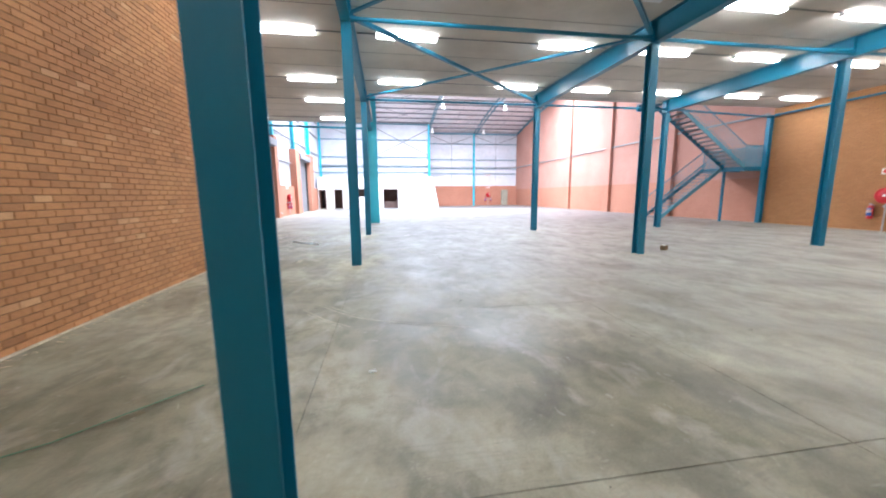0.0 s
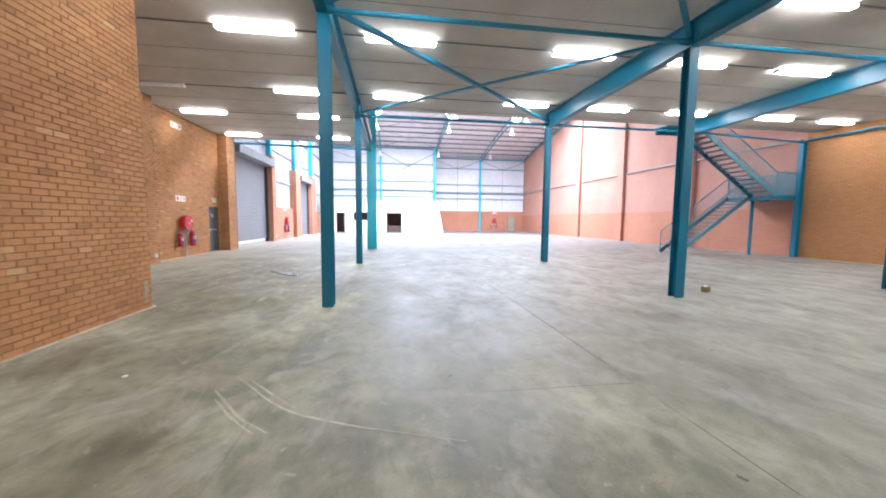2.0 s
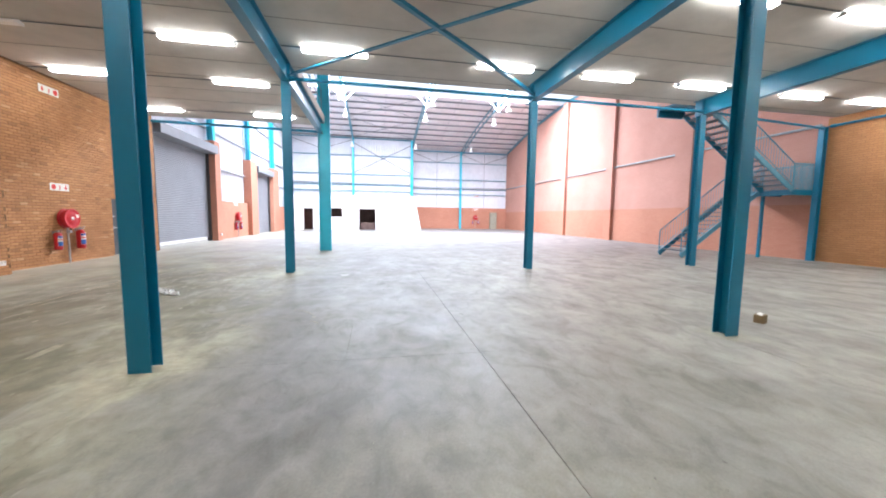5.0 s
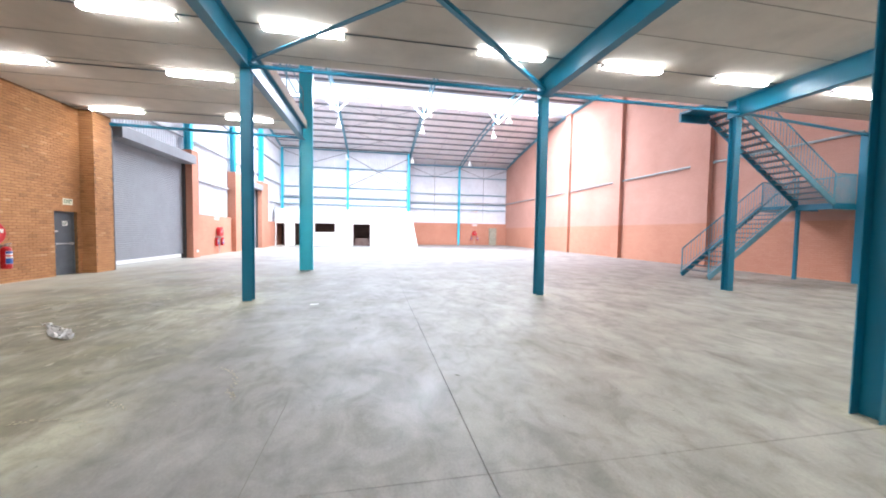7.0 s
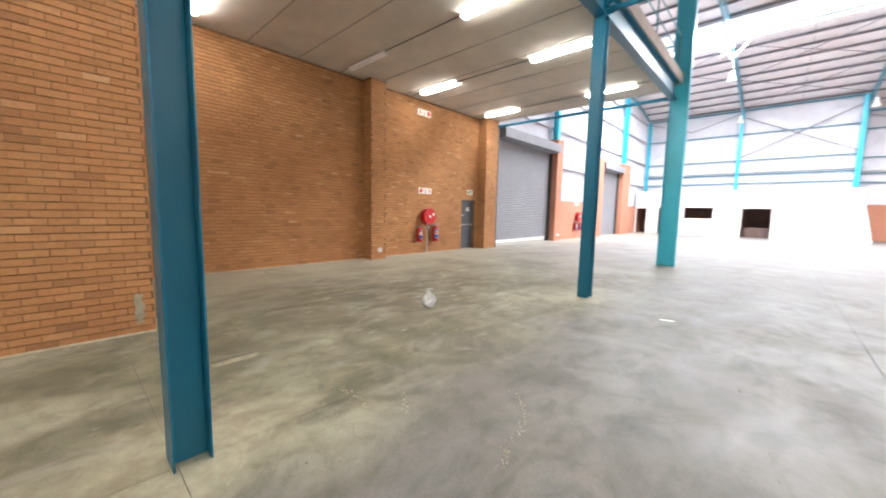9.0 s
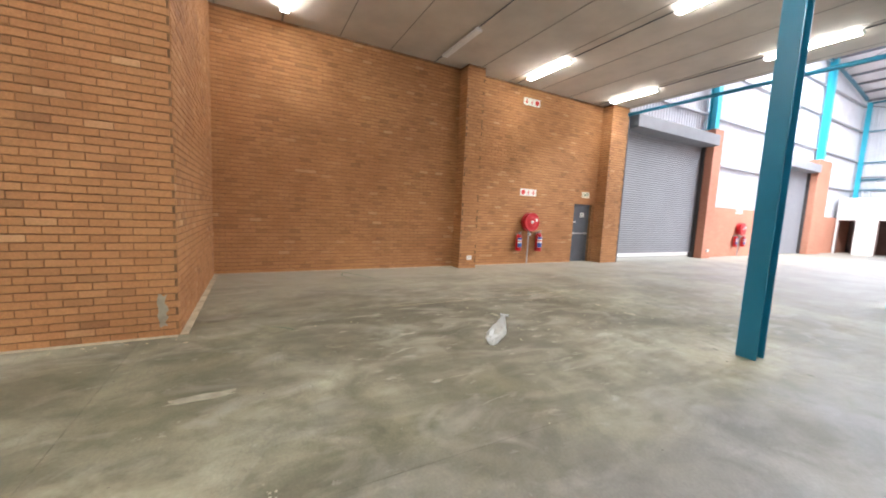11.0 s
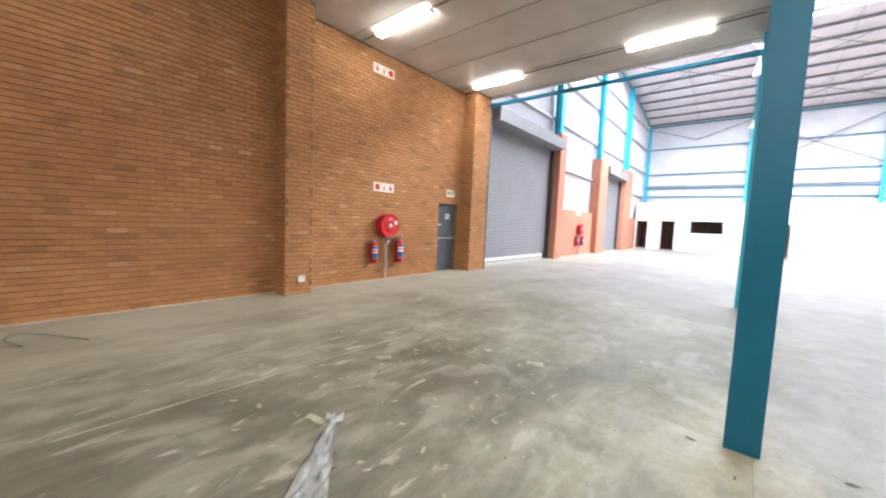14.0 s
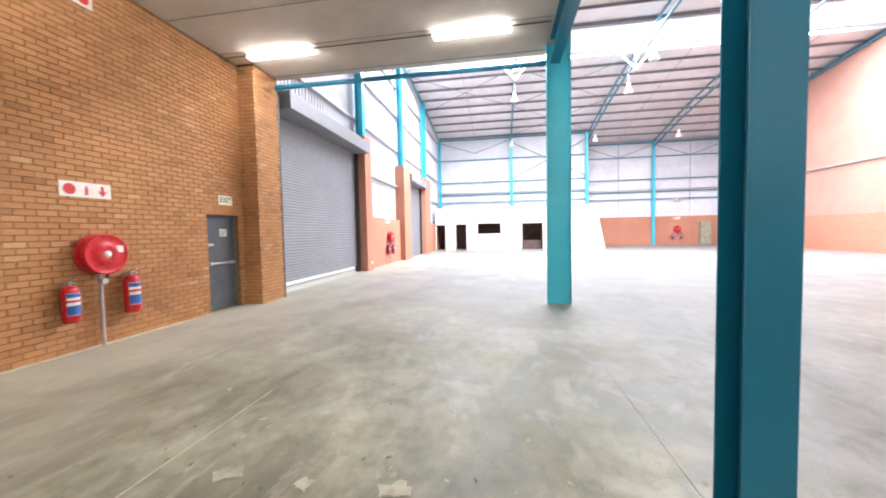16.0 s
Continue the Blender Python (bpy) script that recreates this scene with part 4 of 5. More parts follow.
yy = 19.50
while yy < 20.47:
    box(WEST + 0.001, WEST + 0.009, yy, yy + 0.073, 2.065, 2.285, 0.003, sc)
    yy += 0.083
part("soldier_course", sc, M_BRICKS, d1, "upright brick course over the door")
structure("wall_behind_door", box(WEST - 0.26, WEST - 0.22, 19.4, 20.6, 0, 2.2), M_DGREY, "dark backing behind the exit door", "wall")

# ---- signs ----


def text_mesh(body, size):
    c = bpy.data.curves.new("letters", "FONT")
    c.offset = 0.003
    c.body, c.size, c.extrude, c.align_x, c.align_y = body, size, 0.0008, "CENTER", "CENTER"
    tmp = bpy.data.objects.new("letters", c)
    scene.collection.objects.link(tmp)
    me = bpy.data.meshes.new_from_object(tmp.evaluated_get(bpy.context.evaluated_depsgraph_get()))
    bpy.data.objects.remove(tmp)
    b = bmesh.new()
    b.from_mesh(me)
    bpy.data.meshes.remove(me)
    return b


ON_WEST = pose(0, 0, 0, 90, 0, 90)
ON_EAST = pose(0, 0, 0, 90, 0, -90)
ON_BACK = pose(0, 0, 0, 90, 0, 0)


def placed(ob, spot, facing):
    ob.matrix_basis = Matrix.Translation(spot) @ facing
    return ob


def exit_sign():
    t = anchor("exit_sign", "small cream exit sign with dark green letters", "sign")
    part("plate", box(-0.16, 0.16, -0.085, 0.085, 0.0, 0.006, 0.002), M_EXITPLATE, t)
    part("letters", turn(text_mesh("EXIT", 0.135), pose(0, 0, 0.0075)), M_SIGNGREEN, t)
    return t


placed(exit_sign(), (WEST + 0.013, 20.06, 2.385), ON_WEST @ Matrix.Scale(1.18, 4))


def fire_sign(order):
    t = anchor("fire_sign", "white fire equipment sign with three red symbols", "sign", "fire signs")
    part("plate", box(-0.33, 0.33, -0.11, 0.11, 0, 0.005, 0.002), M_SIGN, t)
    for k, kind in enumerate(order):
        cx = -0.21 + 0.21 * k
        b = bmesh.new()
        if kind == "reel":
            bmesh.ops.create_circle(b, cap_ends=True, segments=24, radius=0.078, matrix=pose(cx, 0, 0.0065))
        elif kind == "bottle":
            box(cx - 0.02, cx + 0.02, -0.07, 0.03, 0.005, 0.0065, 0, b)
            box(cx - 0.01, cx + 0.01, 0.03, 0.06, 0.005, 0.0065, 0, b)
        else:
            box(cx - 0.02, cx + 0.02, -0.02, 0.075, 0.005, 0.0065, 0, b)
            f = [b.verts.new((cx + q * 0.075, w, 0.0065)) for q, w in ((-1, 0.01), (0, -0.08), (1, 0.01), (0, -0.02))]
            b.faces.new(f)
        part("symbol", b, M_SIGNRED, t)
    return t


placed(fire_sign(("reel", "bottle", "arrow")), (WEST + 0.012, 17.42, 2.31), ON_WEST)
placed(fire_sign(("arrow", "bottle", "reel")), (WEST + 0.012, 17.32, 5.09), ON_WEST)
placed(fire_sign(("reel", "bottle", "arrow")), (EAST - 0.004, 11.2, 2.29), ON_EAST)
placed(fire_sign(("arrow", "bottle", "reel")), (EAST - 0.004, 11.3, 4.78), ON_EAST)
placed(fire_sign(("reel", "bottle", "arrow")), (15.0, BACK_E - 0.006, 2.55), ON_BACK)
placed(fire_sign(("arrow", "bottle", "reel")), (15.0, BACK_E - 0.05, 4.3), ON_BACK)
placed(fire_sign(("reel", "bottle", "arrow")), (WEST + 0.006, 31.2, 2.26), ON_WEST)
placed(fire_sign(("arrow", "bottle", "reel")), (WEST - 0.08, 31.2, 4.45), ON_WEST)

# ---- hose reels and extinguishers ----


def hose_reel():
    """Local z points out of the wall, y up; the drum's centre is the origin."""
    t = anchor("hose_reel", "red fire hose reel on the brick wall with a grey pipe", "hose reel", "hose reels")
    part("drum", lathe([(0.0, 0.05), (0.282, 0.05), (0.282, 0.23), (0.0, 0.23)], 40), M_RED, t, "", True)
    for z0 in (0.04, 0.21):
        disc = part("disc", lathe([(0.0, z0), (0.285, z0), (0.297, z0 + 0.008), (0.297, z0 + 0.03), (0.285, z0 + 0.038), (0.27, z0 + 0.03), (0.17, z0 + 0.024), (0.15, z0 + 0.036), (0.075, z0 + 0.036), (0.06, z0 + 0.03), (0.0, z0 + 0.03)], 44), M_RED, t, "", True)
    part("hub", lathe([(0.0, 0.235), (0.05, 0.235), (0.05, 0.255), (0.0, 0.26)], 24), M_SIGN, disc, "grey metal hub", True)
    for i in range(6):
        a = math.pi * i / 3 + 0.3
        # flat dark red oval paints the shade of a hole in the disc
        slot = bmesh.new()
        spot = pose(0.11 * math.cos(a), 0.11 * math.sin(a), 0.2475, 0, 0, math.degrees(a))
        bmesh.ops.create_circle(slot, cap_ends=True, segments=12, radius=0.022, matrix=spot @ Matrix.Diagonal((0.7, 1.4, 1, 1)))
        part("hole_shade", slot, M_REDDARK, disc)
    part("label", box(0.13, 0.23, 0.02, 0.12, 0.238, 0.243), M_SIGN, disc, "white instruction label")
    part("bracket", box(-0.05, 0.05, -0.3, 0.05, 0.0, 0.04, 0.004), M_RED, t)
    part("pipe", rod((0, -1.36, 0.09), (0, -0.30, 0.09), 0.024, 12), M_GALV, t, "galvanised riser pipe")
    vv = part("valve", rod((0, -0.40, 0.06), (0, -0.40, 0.16), 0.036, 12), M_GALV, t)
    part("valve_wheel", rod((0, -0.40, 0.16), (0, -0.40, 0.18), 0.045, 14), M_GALV, vv)
    part("elbow", rod((0, -0.32, 0.09), (0, -0.2, 0.03), 0.024, 10), M_GALV, t)
    part("nozzle_hose", rod((0.1, -0.2, 0.16), (0.03, -0.42, 0.12), 0.014, 8), M_BLACK, t)
    return t


def extinguisher():
    """Local z out of the wall, y up; the origin is at the middle of the cylinder, at the wall."""
    t = anchor("fire_extinguisher", "red fire extinguisher hung on the wall, blue and white label", "fire extinguisher", "fire extinguishers")
    up = pose(0, 0, 0.1, -90, 0, 0)
    cy_ = part("cylinder", turn(lathe([(0.0, -0.24), (0.07, -0.24), (0.078, -0.225), (0.078, 0.12), (0.06, 0.165), (0.03, 0.185), (0.0, 0.185)], 28), up), M_RED, t, "", True)
    part("neck_valve", turn(lathe([(0.0, 0.18), (0.022, 0.18), (0.022, 0.225), (0.0, 0.225)], 14), up), M_GALV, t)
    part("lever", bar((0.0, 0.23, 0.08), (0.0, 0.25, 0.19), 0.02, 0.012), M_GALV, t)
    part("carry_handle", bar((0.0, 0.215, 0.08), (0.0, 0.205, 0.18), 0.02, 0.008), M_GALV, t)
    part("hose", rod((0.03, 0.20, 0.1), (0.088, 0.08, 0.1), 0.011, 8), M_BLACK, t)
    part("hose_tail", rod((0.088, 0.08, 0.1), (0.09, -0.15, 0.1), 0.011, 8), M_BLACK, t)

    def wrap(z0, z1):
        b = bmesh.new()
        n = 10
        vs = [[b.verts.new((0.0795 * math.sin(a), zz, 0.1 + 0.0795 * math.cos(a))) for zz in (z0, z1)] for a in [-1.0 + 2.0 * i / n for i in range(n + 1)]]
        for p, q in zip(vs, vs[1:]):
            b.faces.new((p[0], q[0], q[1], p[1]))
        return b

    part("label_white", wrap(-0.15, 0.10), M_SIGN, cy_, "white printed label")
    bl = wrap(-0.145, -0.04)
    turn(bl, pose(0, 0, 0.0012))
    part("label_blue", bl, M_LABELBLUE, cy_, "blue label panel")
    bl = wrap(0.05, 0.095)
    turn(bl, pose(0, 0, 0.0012))
    part("label_band", bl, M_LABELBLUE, cy_)
    ln = wrap(-0.005, 0.02)
    turn(ln, pose(0, 0, 0.0012))
    part("label_line", ln, M_SIGNRED, cy_)
    part("hook", box(-0.02, 0.02, 0.15, 0.21, 0.0, 0.1, 0.003), M_GALV, t)
    return t


reel, ext = hose_reel(), extinguisher()
placed(reel, (WEST + 0.008, 17.47, 1.37), ON_WEST)
placed(ext, (WEST + 0.008, 17.06, 0.74), ON_WEST @ Matrix.Scale(1.22, 4))
copy_thing(ext, Matrix.Translation((WEST + 0.008, 17.87, 0.76)) @ ON_WEST @ Matrix.Scale(1.15, 4))
for spot, facing, side in (((EAST - 0.002, 11.2, 1.37), ON_EAST, Y), ((15.0, BACK_E - 0.002, 1.5), ON_BACK, X), ((WEST + 0.002, 31.3, 1.4), ON_WEST, Y)):
    copy_thing(reel, Matrix.Translation(spot) @ facing)
    for s in (-0.4, 0.4):
        copy_thing(ext, Matrix.Translation(Vector(spot) + side * s - Z * 0.6) @ facing)


def socket(spot, facing):
    t = anchor("wall_socket", "white twin socket outlet box on the brick pier", "socket")
    part("box_body", box(-0.075, 0.075, -0.06, 0.06, 0, 0.035, 0.006), M_SIGN, t)
    fp = part("face_plate", box(-0.065, 0.065, -0.05, 0.05, 0.035, 0.041, 0.002), M_SHADEW, t)
    for s in (-0.03, 0.03):
        part("switch", box(s - 0.012, s + 0.012, 0.015, 0.035, 0.041, 0.046, 0.002), M_GREY, fp)
    placed(t, spot, facing)


socket((WEST + 0.43, 15.03, 0.30), ON_WEST)
socket((WEST + 0.31, 27.95, 0.35), ON_WEST)
mc = anchor("meter_box", "pale cream meter cabinet against the back wall", "cabinet", "", "", (17.4, BACK_E - 0.32, 0))
part("body", box(-0.45, 0.45, 0, 0.3, 0, 2.2, 0.01), M_GROUT, mc)
part("door_leaf", box(-0.42, 0.42, -0.02, 0.0, 0.1, 2.1, 0.006), M_GROUT, mc)

# ---- steel stair ----
ST_Y0, ST_Y1, ST_Y2 = 15.95, 17.05, 18.3
LAND_Z, LAND_X, TOP_X = 2.82, 18.1, 13.8
stair = anchor("steel_stair", "blue-grey steel stair with open treads and a landing", "stair", "", "", (LAND_X, ST_Y1, 0))
SO = Vector((LAND_X, ST_Y1, 0))


def sp(x, y, z):
    return Vector((x, y, z)) - SO


def flight(x0, z0, x1, z1, ya, yb, n, skip_rail=()):
    for y in (ya, yb):
        part("stringer", bar(sp(x0, y, z0 - 0.02), sp(x1, y, z1 - 0.02), 0.05, 0.19), M_TEAL if y != ya else M_STEELBLUE, stair)
    for i in range(1, n):
        f = i / n
        x, z = x0 + (x1 - x0) * f, z0 + (z1 - z0) * f
        part("tread", box(x - 0.13 - SO.x, x + 0.13 - SO.x, min(ya, yb) + 0.03 - SO.y, max(ya, yb) - 0.03 - SO.y, z - 0.02, z + 0.02, 0.004), M_DGREY, stair)
    for y in (ya, yb):
        part("handrail", rod(sp(x0, y, z0 + 1.0), sp(x1, y, z1 + 1.0), 0.024, 10), M_STEELBLUE, stair)
        part("lower_rail", rod(sp(x0, y, z0 + 0.2), sp(x1, y, z1 + 0.2), 0.016, 8), M_STEELBLUE, stair)
        k = int(abs(x1 - x0) / 0.13)
        for i in range(k + 1):
            f = i / k
            x, z = x0 + (x1 - x0) * f, z0 + (z1 - z0) * f
            thick = 0.026 if i in (0, k) else 0.011
            part("newel" if i in (0, k) else "baluster", rod(sp(x, y, z + (0.0 if i in (0, k) else 0.2)), sp(x, y, z + 1.0), thick, 6), M_STEELBLUE, stair)


flight(14.4, 0.1, LAND_X, LAND_Z, ST_Y1 + 0.1, ST_Y2, 15)
flight(LAND_X, LAND_Z, TOP_X, SLAB_TOP, ST_Y0, ST_Y1, 17)
part("landing", box(LAND_X - SO.x, EAST - 0.15 - SO.x, ST_Y0 - SO.y, ST_Y2 - SO.y, LAND_Z - 0.06, LAND_Z, 0.004), M_STEELBLUE, stair)
for y in (ST_Y0, ST_Y2, ST_Y1):
    part("landing_beam", bar(sp(LAND_X, y, LAND_Z - 0.12), sp(EAST - 0.15, y, LAND_Z - 0.12), 0.06, 0.2), M_TEAL, stair)
part("landing_edge", bar(sp(LAND_X, ST_Y0, LAND_Z - 0.12), sp(LAND_X, ST_Y2, LAND_Z - 0.12), 0.06, 0.2), M_TEAL, stair)
for y in (ST_Y0, ST_Y2):
    part("handrail", rod(sp(LAND_X, y, LAND_Z + 1.0), sp(EAST - 0.2, y, LAND_Z + 1.0), 0.024, 8), M_STEELBLUE, stair)
    for i in range(21):
        x = LAND_X + (EAST - 0.2 - LAND_X) * i / 20
        part("baluster", rod(sp(x, y, LAND_Z), sp(x, y, LAND_Z + 1.0), 0.009, 6), M_STEELBLUE, stair)
part("handrail", rod(sp(EAST - 0.22, ST_Y0, LAND_Z + 1.0), sp(EAST - 0.22, ST_Y2, LAND_Z + 1.0), 0.024, 8), M_STEELBLUE, stair)
for i in range(40):
    y = ST_Y0 + (ST_Y2 - ST_Y0) * i / 39
    part("baluster", rod(sp(EAST - 0.22, y, LAND_Z), sp(EAST - 0.22, y, LAND_Z + 1.0), 0.009, 6), M_STEELBLUE, stair)
part("leg", box(0.02, 0.12, -0.05, 0.05, 0, LAND_Z - 0.2, 0.004), M_TEAL, stair)
# bridge from the stair head to the slab
part("bridge_deck", box(12.8 - SO.x, TOP_X + 0.1 - SO.x, SLAB_Y - SO.y, ST_Y1 - SO.y, SLAB_TOP - 0.06, SLAB_TOP - 0.005), M_TEAL, stair)
for y in (SLAB_Y + 0.1, ST_Y1):
    part("bridge_beam", bar(sp(12.8, y, SLAB_TOP - 0.16), sp(TOP_X + 0.1, y, SLAB_TOP - 0.16), 0.08, 0.3), M_TEAL, stair)
part("bridge_rail", rod(sp(12.8, ST_Y1, SLAB_TOP + 1.0), sp(TOP_X, ST_Y1, SLAB_TOP + 1.0), 0.024, 8), M_STEELBLUE, stair)
for i in range(10):
    x = 12.8 + (TOP_X - 12.8) * i / 9
    part("baluster", rod(sp(x, ST_Y1, SLAB_TOP), sp(x, ST_Y1, SLAB_TOP + 1.0), 0.009, 6), M_STEELBLUE, stair)
wp = anchor("wall_column", "teal steel column against the brick wall at the stair", "column", "", "", (EAST - 0.13, 15.8, 0))
part("web", box(-0.1, 0.1, -0.006, 0.006, 0, CEIL - 0.3), M_TEAL, wp)
for s in (-1, 1):
    part("flange", box(*sorted((s * 0.09, s * 0.101)), -0.1, 0.1, 0, CEIL - 0.3), M_TEAL, wp)

# ---- litter and marks on the floor ----


def strap(points, w, label):
    b = bmesh.new()
    pts = [Vector(p) for p in points]
    prev = None
    for i, p in enumerate(pts):
        d = (pts[min(i + 1, len(pts) - 1)] - pts[max(i - 1, 0)]).normalized()
        s = d.cross(Z) * w / 2
        pair = [b.verts.new(p - s), b.verts.new(p + s)]
        if prev:
            b.faces.new((prev[0], prev[1], pair[1], pair[0]))
        prev = pair
    thicken(b, (0, 0, 0.0015))
    return tagged(make("packing_strap", b, M_GREENSTRAP), label, "strap", "straps")


strap([(-1.95, 2.78, 0.004), (-1.7, 2.88, 0.02), (-1.45, 3.1, 0.03), (-1.25, 3.32, 0.02), (-1.1, 3.5, 0.004)], 0.016, "loose green plastic packing strap on the floor")
strap([(-3.26, 9.8, 0.004), (-3.16, 9.93, 0.015), (-3.06, 10.05, 0.004)], 0.013, "short piece of green packing strap on the floor")
strap([(-6.05, 12.0, 0.004), (-6.35, 11.7, 0.05), (-6.62, 11.42, 0.07), (-6.45, 11.36, 0.03), (-6.2, 11.5, 0.004)], 0.022, "bent green packing strap by the brick wall")

film = bmesh.new()
rnd = random.Random(3)
L, rows = 1.35, []
for i in range(22):
    u = i / 21
    w = 0.02 + 0.085 * math.sin(math.pi * u ** 0.6) ** 1.4 + (0.035 if u > 0.92 else 0)
    row = []
    for j in range(7):
        v = j / 6 - 0.5
        row.append(film.verts.new((-1.68 - u * 0.98 + v * w * 1.4 + rnd.uniform(-0.012, 0.012), 12.1 + u * 0.95 + v * w * 1.6 + rnd.uniform(-0.012, 0.012), 0.008 + abs(rnd.gauss(0, 0.022)))))
    rows.append(row)
for a, c in zip(rows, rows[1:]):
    for j in range(6):
        film.faces.new((a[j], a[j + 1], c[j + 1], c[j]))
thicken(film, (0, 0, 0.001))
tagged(make("plastic_wrap", film, M_FILM), "crumpled strip of clear plastic wrap on the floor", "plastic wrap")

cb = anchor("carton", "small crushed brown cardboard carton on the floor", "box", "", "", (7.9, 9.0, 0))
part("carton_body", turn(box(-0.085, 0.085, -0.065, 0.065, 0, 0.125, 0.006), pose(0, 0, 0.002, 0, 0, 25)), M_CARD, cb)
part("flap", turn(box(-0.085, 0.085, 0.0, 0.08, 0.12, 0.125), pose(0, 0.0, 0.002, 20, 0, 25)), M_SIGN, cb, "torn pale flap")


def scrap(x, y, w, l, a, material, label):
    b = bmesh.new()
    bmesh.ops.create_grid(b, x_segments=5, y_segments=5, size=0.5, matrix=pose(x, y, 0.004, 0, 0, a) @ Matrix.Diagonal((w, l, 1, 1)))
    r = random.Random(x + y)
    for v in b.verts:
        v.co += Vector((r.uniform(-0.13, 0.13) * w, r.uniform(-0.13, 0.13) * l, r.uniform(0, 0.004)))
    thicken(b, (0, 0, 0.001))
    tagged(make("paper_scrap", b, material), label, "litter", "floor litter")


scrap(1.23, 14.23, 0.18, 0.07, 10, M_SIGN, "flat white paper scrap on the floor")
scrap(-1.62, 9.24, 0.09, 0.42, 2, M_GROUT, "pale flat strip lying on the floor")
for x, y in ((0.27, 3.49), (-1.73, 5.81)):
    scrap(x, y, 0.06, 0.04, x * 40, M_SIGN, "small torn white paper scrap on the floor")
for x, y in ((3.03, 3.78), (4.44, 3.71), (4.79, 5.74), (1.47, 5.42), (-0.56, 5.44), (2.2, 12.2), (3.4, 10.1), (-0.55, 14.72), (0.28, 14.86)):
    scrap(x, y, 0.06, 0.022, x * 40, M_SCUFF, "small dark splinter of litter on the floor")
structure("trim_floor_crack", box(1.68, 3.23, 5.056, 5.064, -0.02, 0.0012), M_SCUFF, "thin dark crack across the concrete panel", "trim")
structure("trim_floor_crack_short", box(1.708, 1.713, 8.52, 9.75, -0.02, 0.0012), M_SCUFF, "hairline crack in the concrete panel", "trim")
# cement fillet where the brick walls meet the floor
for nm, x0, x1, y0, y1 in (("inner", INNER + 0.008, INNER + 0.06, SOUTH, RETURN), ("return", WEST, INNER + 0.008, RETURN + 0.008, RETURN + 0.09), ("west", WEST + 0.008, WEST + 0.10, RETURN + 0.06, 19.5), ("east", EAST - 0.05, EAST, SOUTH, 15.6)):
    structure("baseboard_" + nm, box(x0, x1, y0, y1, 0, 0.012, 0.004), M_FILLET, "pale cement smear along the wall foot", "baseboard")


def flakes(name, material, label, seed, n, cx, cy, sx, sy, lo, hi):
    """Loose flat chips scattered over one stretch of floor."""
    r = random.Random(seed)
    b = bmesh.new()
    for _ in range(n):
        x, y, a, s = r.gauss(cx, sx), r.gauss(cy, sy), r.uniform(0, 6.28), r.uniform(lo, hi)
        k = r.randint(5, 7)
        ring = []
        for i in range(k):
            q = s * r.uniform(0.5, 1.0)
            u, v = q * 1.6 * math.cos(6.2832 * i / k), q * 0.7 * math.sin(6.2832 * i / k)
            ring.append(b.verts.new((x + u * math.cos(a) - v * math.sin(a), y + u * math.sin(a) + v * math.cos(a), 0.002 + r.uniform(0, 0.004))))
        b.faces.new(ring)
    bmesh.ops.recalc_face_normals(b, faces=b.faces[:])
    thicken(b, (0, 0, 0.001))
    tagged(make(name, b, material), label, "debris", "", "stuff")


flakes("pale_flakes", M_GROUT, "pale cement flakes scattered on the floor", 5, 120, -2.7, 14.0, 1.1, 1.2, 0.008, 0.035)
flakes("dark_flakes", M_SCUFF, "dark dirt flakes scattered on the floor", 6, 90, -2.7, 14.2, 1.2, 1.2, 0.006, 0.024)
flakes("fine_grit", M_GROUT, "fine pale grit scattered on the floor", 7, 60, 0.2, 8.0, 2.2, 4.0, 0.003, 0.007)
flakes("dark_grit", M_SCUFF, "fine dark grit scattered on the floor", 8, 200, 2.0, 8.0, 3.2, 4.0, 0.003, 0.010)
flakes("wall_foot_rubble", M_FILLET, "small mortar crumbs along the wall foot", 9, 160, -3.12, 5.0, 0.06, 2.4, 0.006, 0.022)


def scuff(points, w, label):
    """A thin drag mark along a smooth line over the floor."""
    b = bmesh.new()
    pts = [Vector((*p, 0.0025)) for p in points]
    line = []
    for i in range(len(pts) - 1):
        p0, p1, p2, p3 = pts[max(i - 1, 0)], pts[i], pts[i + 1], pts[min(i + 2, len(pts) - 1)]
        for k in range(6):
            u = k / 6
            line.append(0.5 * (2 * p1 + (p2 - p0) * u + (2 * p0 - 5 * p1 + 4 * p2 - p3) * u * u + (3 * p1 - p0 - 3 * p2 + p3) * u ** 3))
    line.append(pts[-1])
    prev = None
    for i, p in enumerate(line):
        d = (line[min(i + 1, len(line) - 1)] - line[max(i - 1, 0)]).normalized()
        s = d.cross(Z) * w * (0.35 + 0.65 * math.sin(math.pi * (i + 0.6) / (len(line) + 0.2)))
        pair = [b.verts.new(p - s), b.verts.new(p + s)]
        if prev:
            b.faces.new((prev[0], prev[1], pair[1], pair[0]))
        prev = pair
    tagged(make("scuff_mark", b, M_GROUT), label, "scuff mark", "scuff marks")


scuff([(-0.72, 5.40), (-0.52, 5.15), (-0.31, 4.89), (-0.03, 4.65)], 0.012, "short broad pale drag mark on the concrete")
scuff([(-0.64, 5.22), (-0.50, 5.05), (-0.38, 4.90), (-0.12, 4.64)], 0.010, "short broad pale drag mark on the concrete")
scuff([(-0.60, 5.63), (-0.36, 5.36), (-0.16, 5.13), (0.11, 4.90), (0.42, 4.74), (0.64, 4.64), (0.89, 4.55), (1.42, 4.36)], 0.011, "long curved pale drag mark on the concrete")
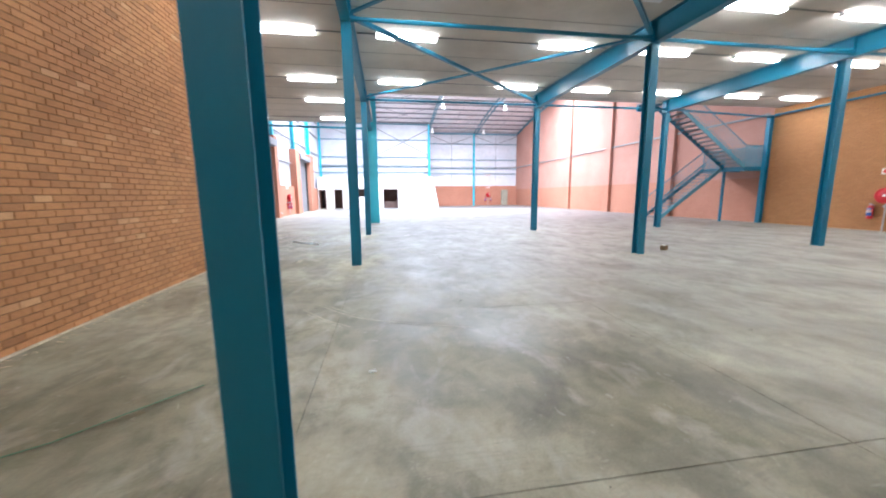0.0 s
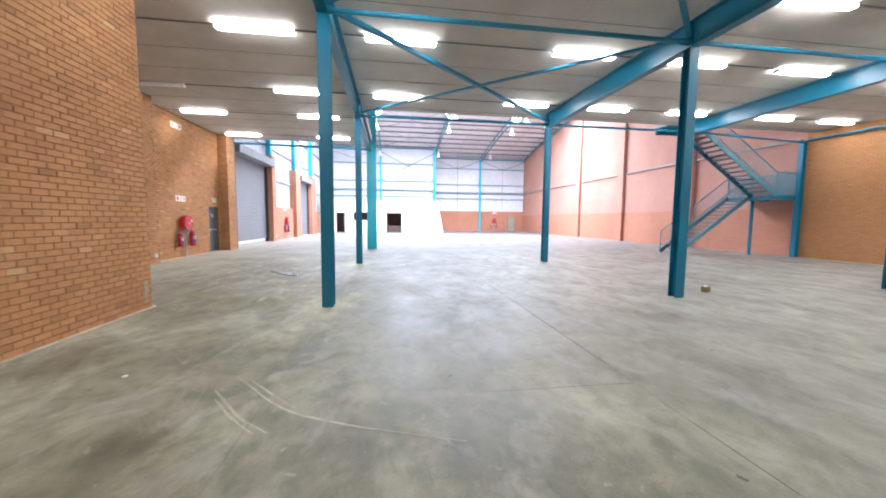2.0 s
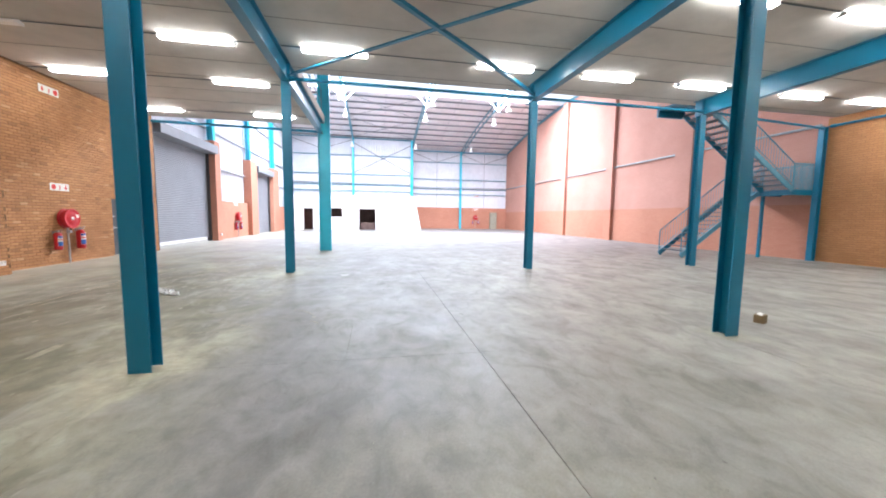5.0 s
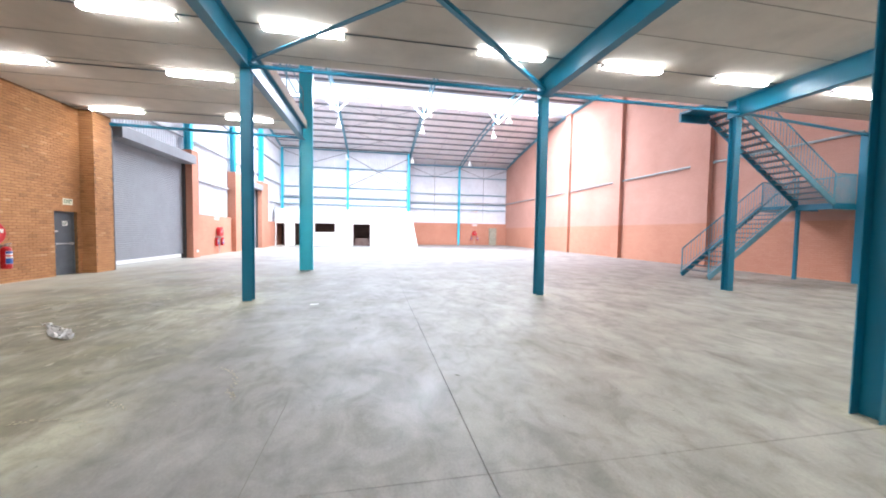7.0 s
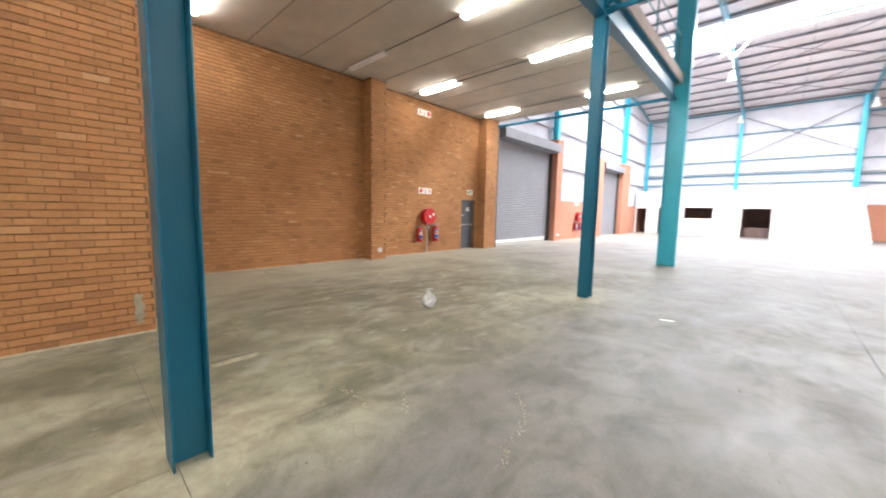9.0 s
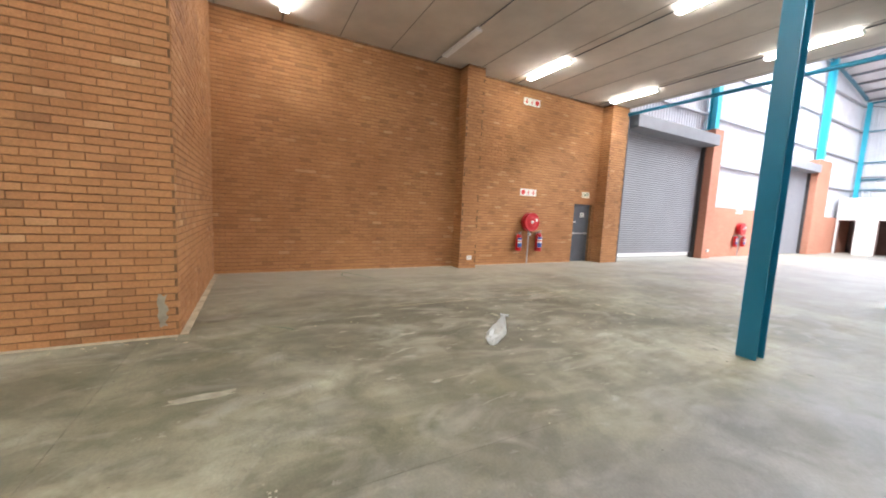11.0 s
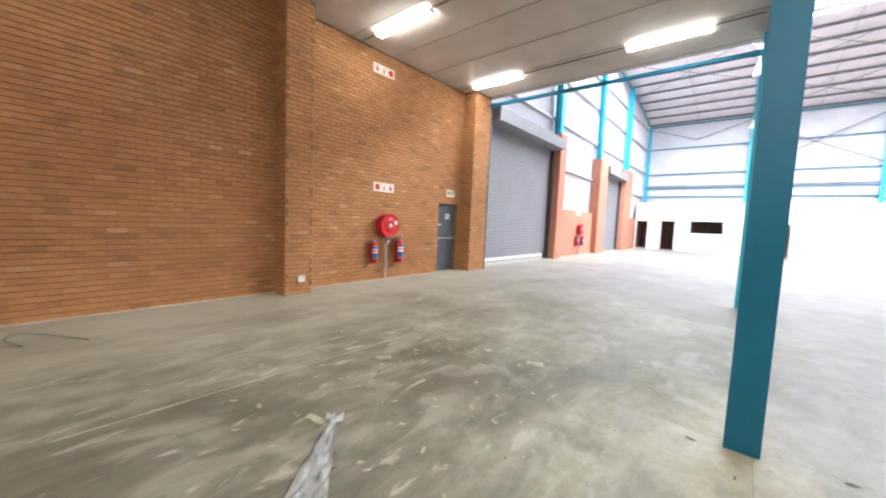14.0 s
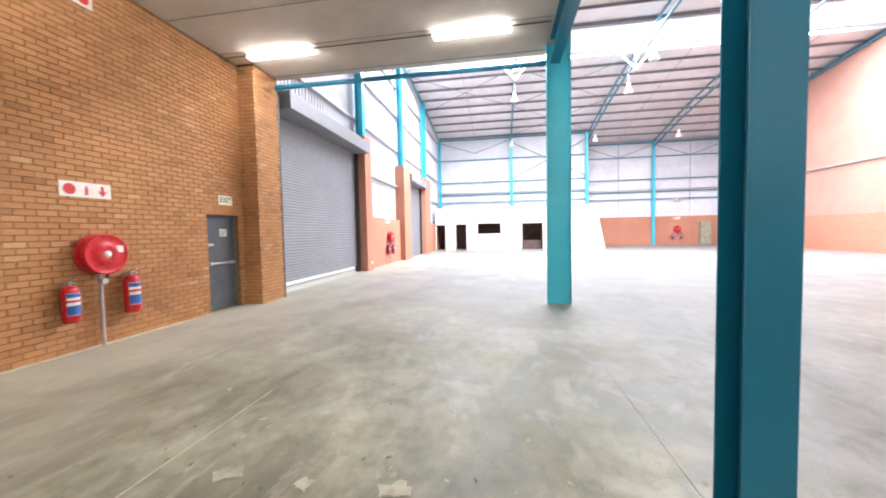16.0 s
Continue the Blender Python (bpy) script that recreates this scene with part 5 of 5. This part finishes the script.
scuff([(-0.50, 5.60), (-0.33, 5.42), (-0.13, 5.20), (0.09, 4.98)], 0.010, "curved pale drag mark on the concrete")


def crumbs(points, seed, label):
    """A broken trail of small cement crumbs along a bent line."""
    r = random.Random(seed)
    b = bmesh.new()
    for (xa, ya), (xb, yb) in zip(points, points[1:]):
        for _ in range(int(math.hypot(xb - xa, yb - ya) * 70)):
            u, q = r.random(), r.uniform(0.003, 0.011)
            cx, cy = xa + (xb - xa) * u + r.gauss(0, 0.014), ya + (yb - ya) * u + r.gauss(0, 0.014)
            k = r.randint(5, 7)
            b.faces.new([b.verts.new((cx + q * r.uniform(0.6, 1.3) * math.cos(6.2832 * i / k), cy + q * r.uniform(0.6, 1.3) * math.sin(6.2832 * i / k), 0.003)) for i in range(k)])
    bmesh.ops.recalc_face_normals(b, faces=b.faces[:])
    thicken(b, (0, 0, 0.003))
    tagged(make("cement_crumbs", b, M_GROUT), label, "debris", "", "stuff")


crumbs([(-0.45, 9.66), (-0.26, 9.71), (-0.06, 9.71), (0.12, 9.66), (0.26, 9.57)], 21, "looping trail of pale cement crumbs on the floor")
crumbs([(-0.02, 10.08), (0.14, 10.00), (0.27, 9.90), (0.36, 9.80)], 22, "short trail of pale cement crumbs on the floor")
crumbs([(0.69, 10.74), (0.90, 10.62), (1.03, 10.46), (1.10, 10.24), (1.10, 10.06), (1.30, 9.80)], 23, "winding trail of pale cement crumbs on the floor")
scuff([(-0.17, 8.95), (0.0, 8.82), (0.17, 8.66)], 0.004, "straight pale drag mark on the concrete")
for fx, fy, fw, fl, fa in ((-3.17, 15.17, 0.17, 0.11, 30), (-3.31, 14.10, 0.15, 0.09, 60), (-2.03, 15.18, 0.19, 0.12, 20), (-2.62, 15.15, 0.09, 0.11, 75), (-3.92, 14.72, 0.12, 0.06, 40), (-2.60, 12.97, 0.07, 0.22, 15), (-2.74, 12.93, 0.16, 0.06, 5)):
    scrap(fx, fy, fw, fl, fa, M_GROUT, "flat pale cement flake on the floor")
sm = bmesh.new()
bmesh.ops.create_grid(sm, x_segments=4, y_segments=8, size=0.5, matrix=pose(INNER + 0.010, 8.70, 0.30, 90, 0, 90) @ Matrix.Diagonal((0.07, 0.36, 1, 1)))
rs = random.Random(12)
for v in sm.verts:
    v.co += Vector((0, rs.uniform(-0.02, 0.02), rs.uniform(-0.02, 0.02)))
thicken(sm, (0.002, 0, 0))
structure("trim_mortar_smear", sm, M_GROUT, "grey mortar smear on the brick wall's end", "trim")
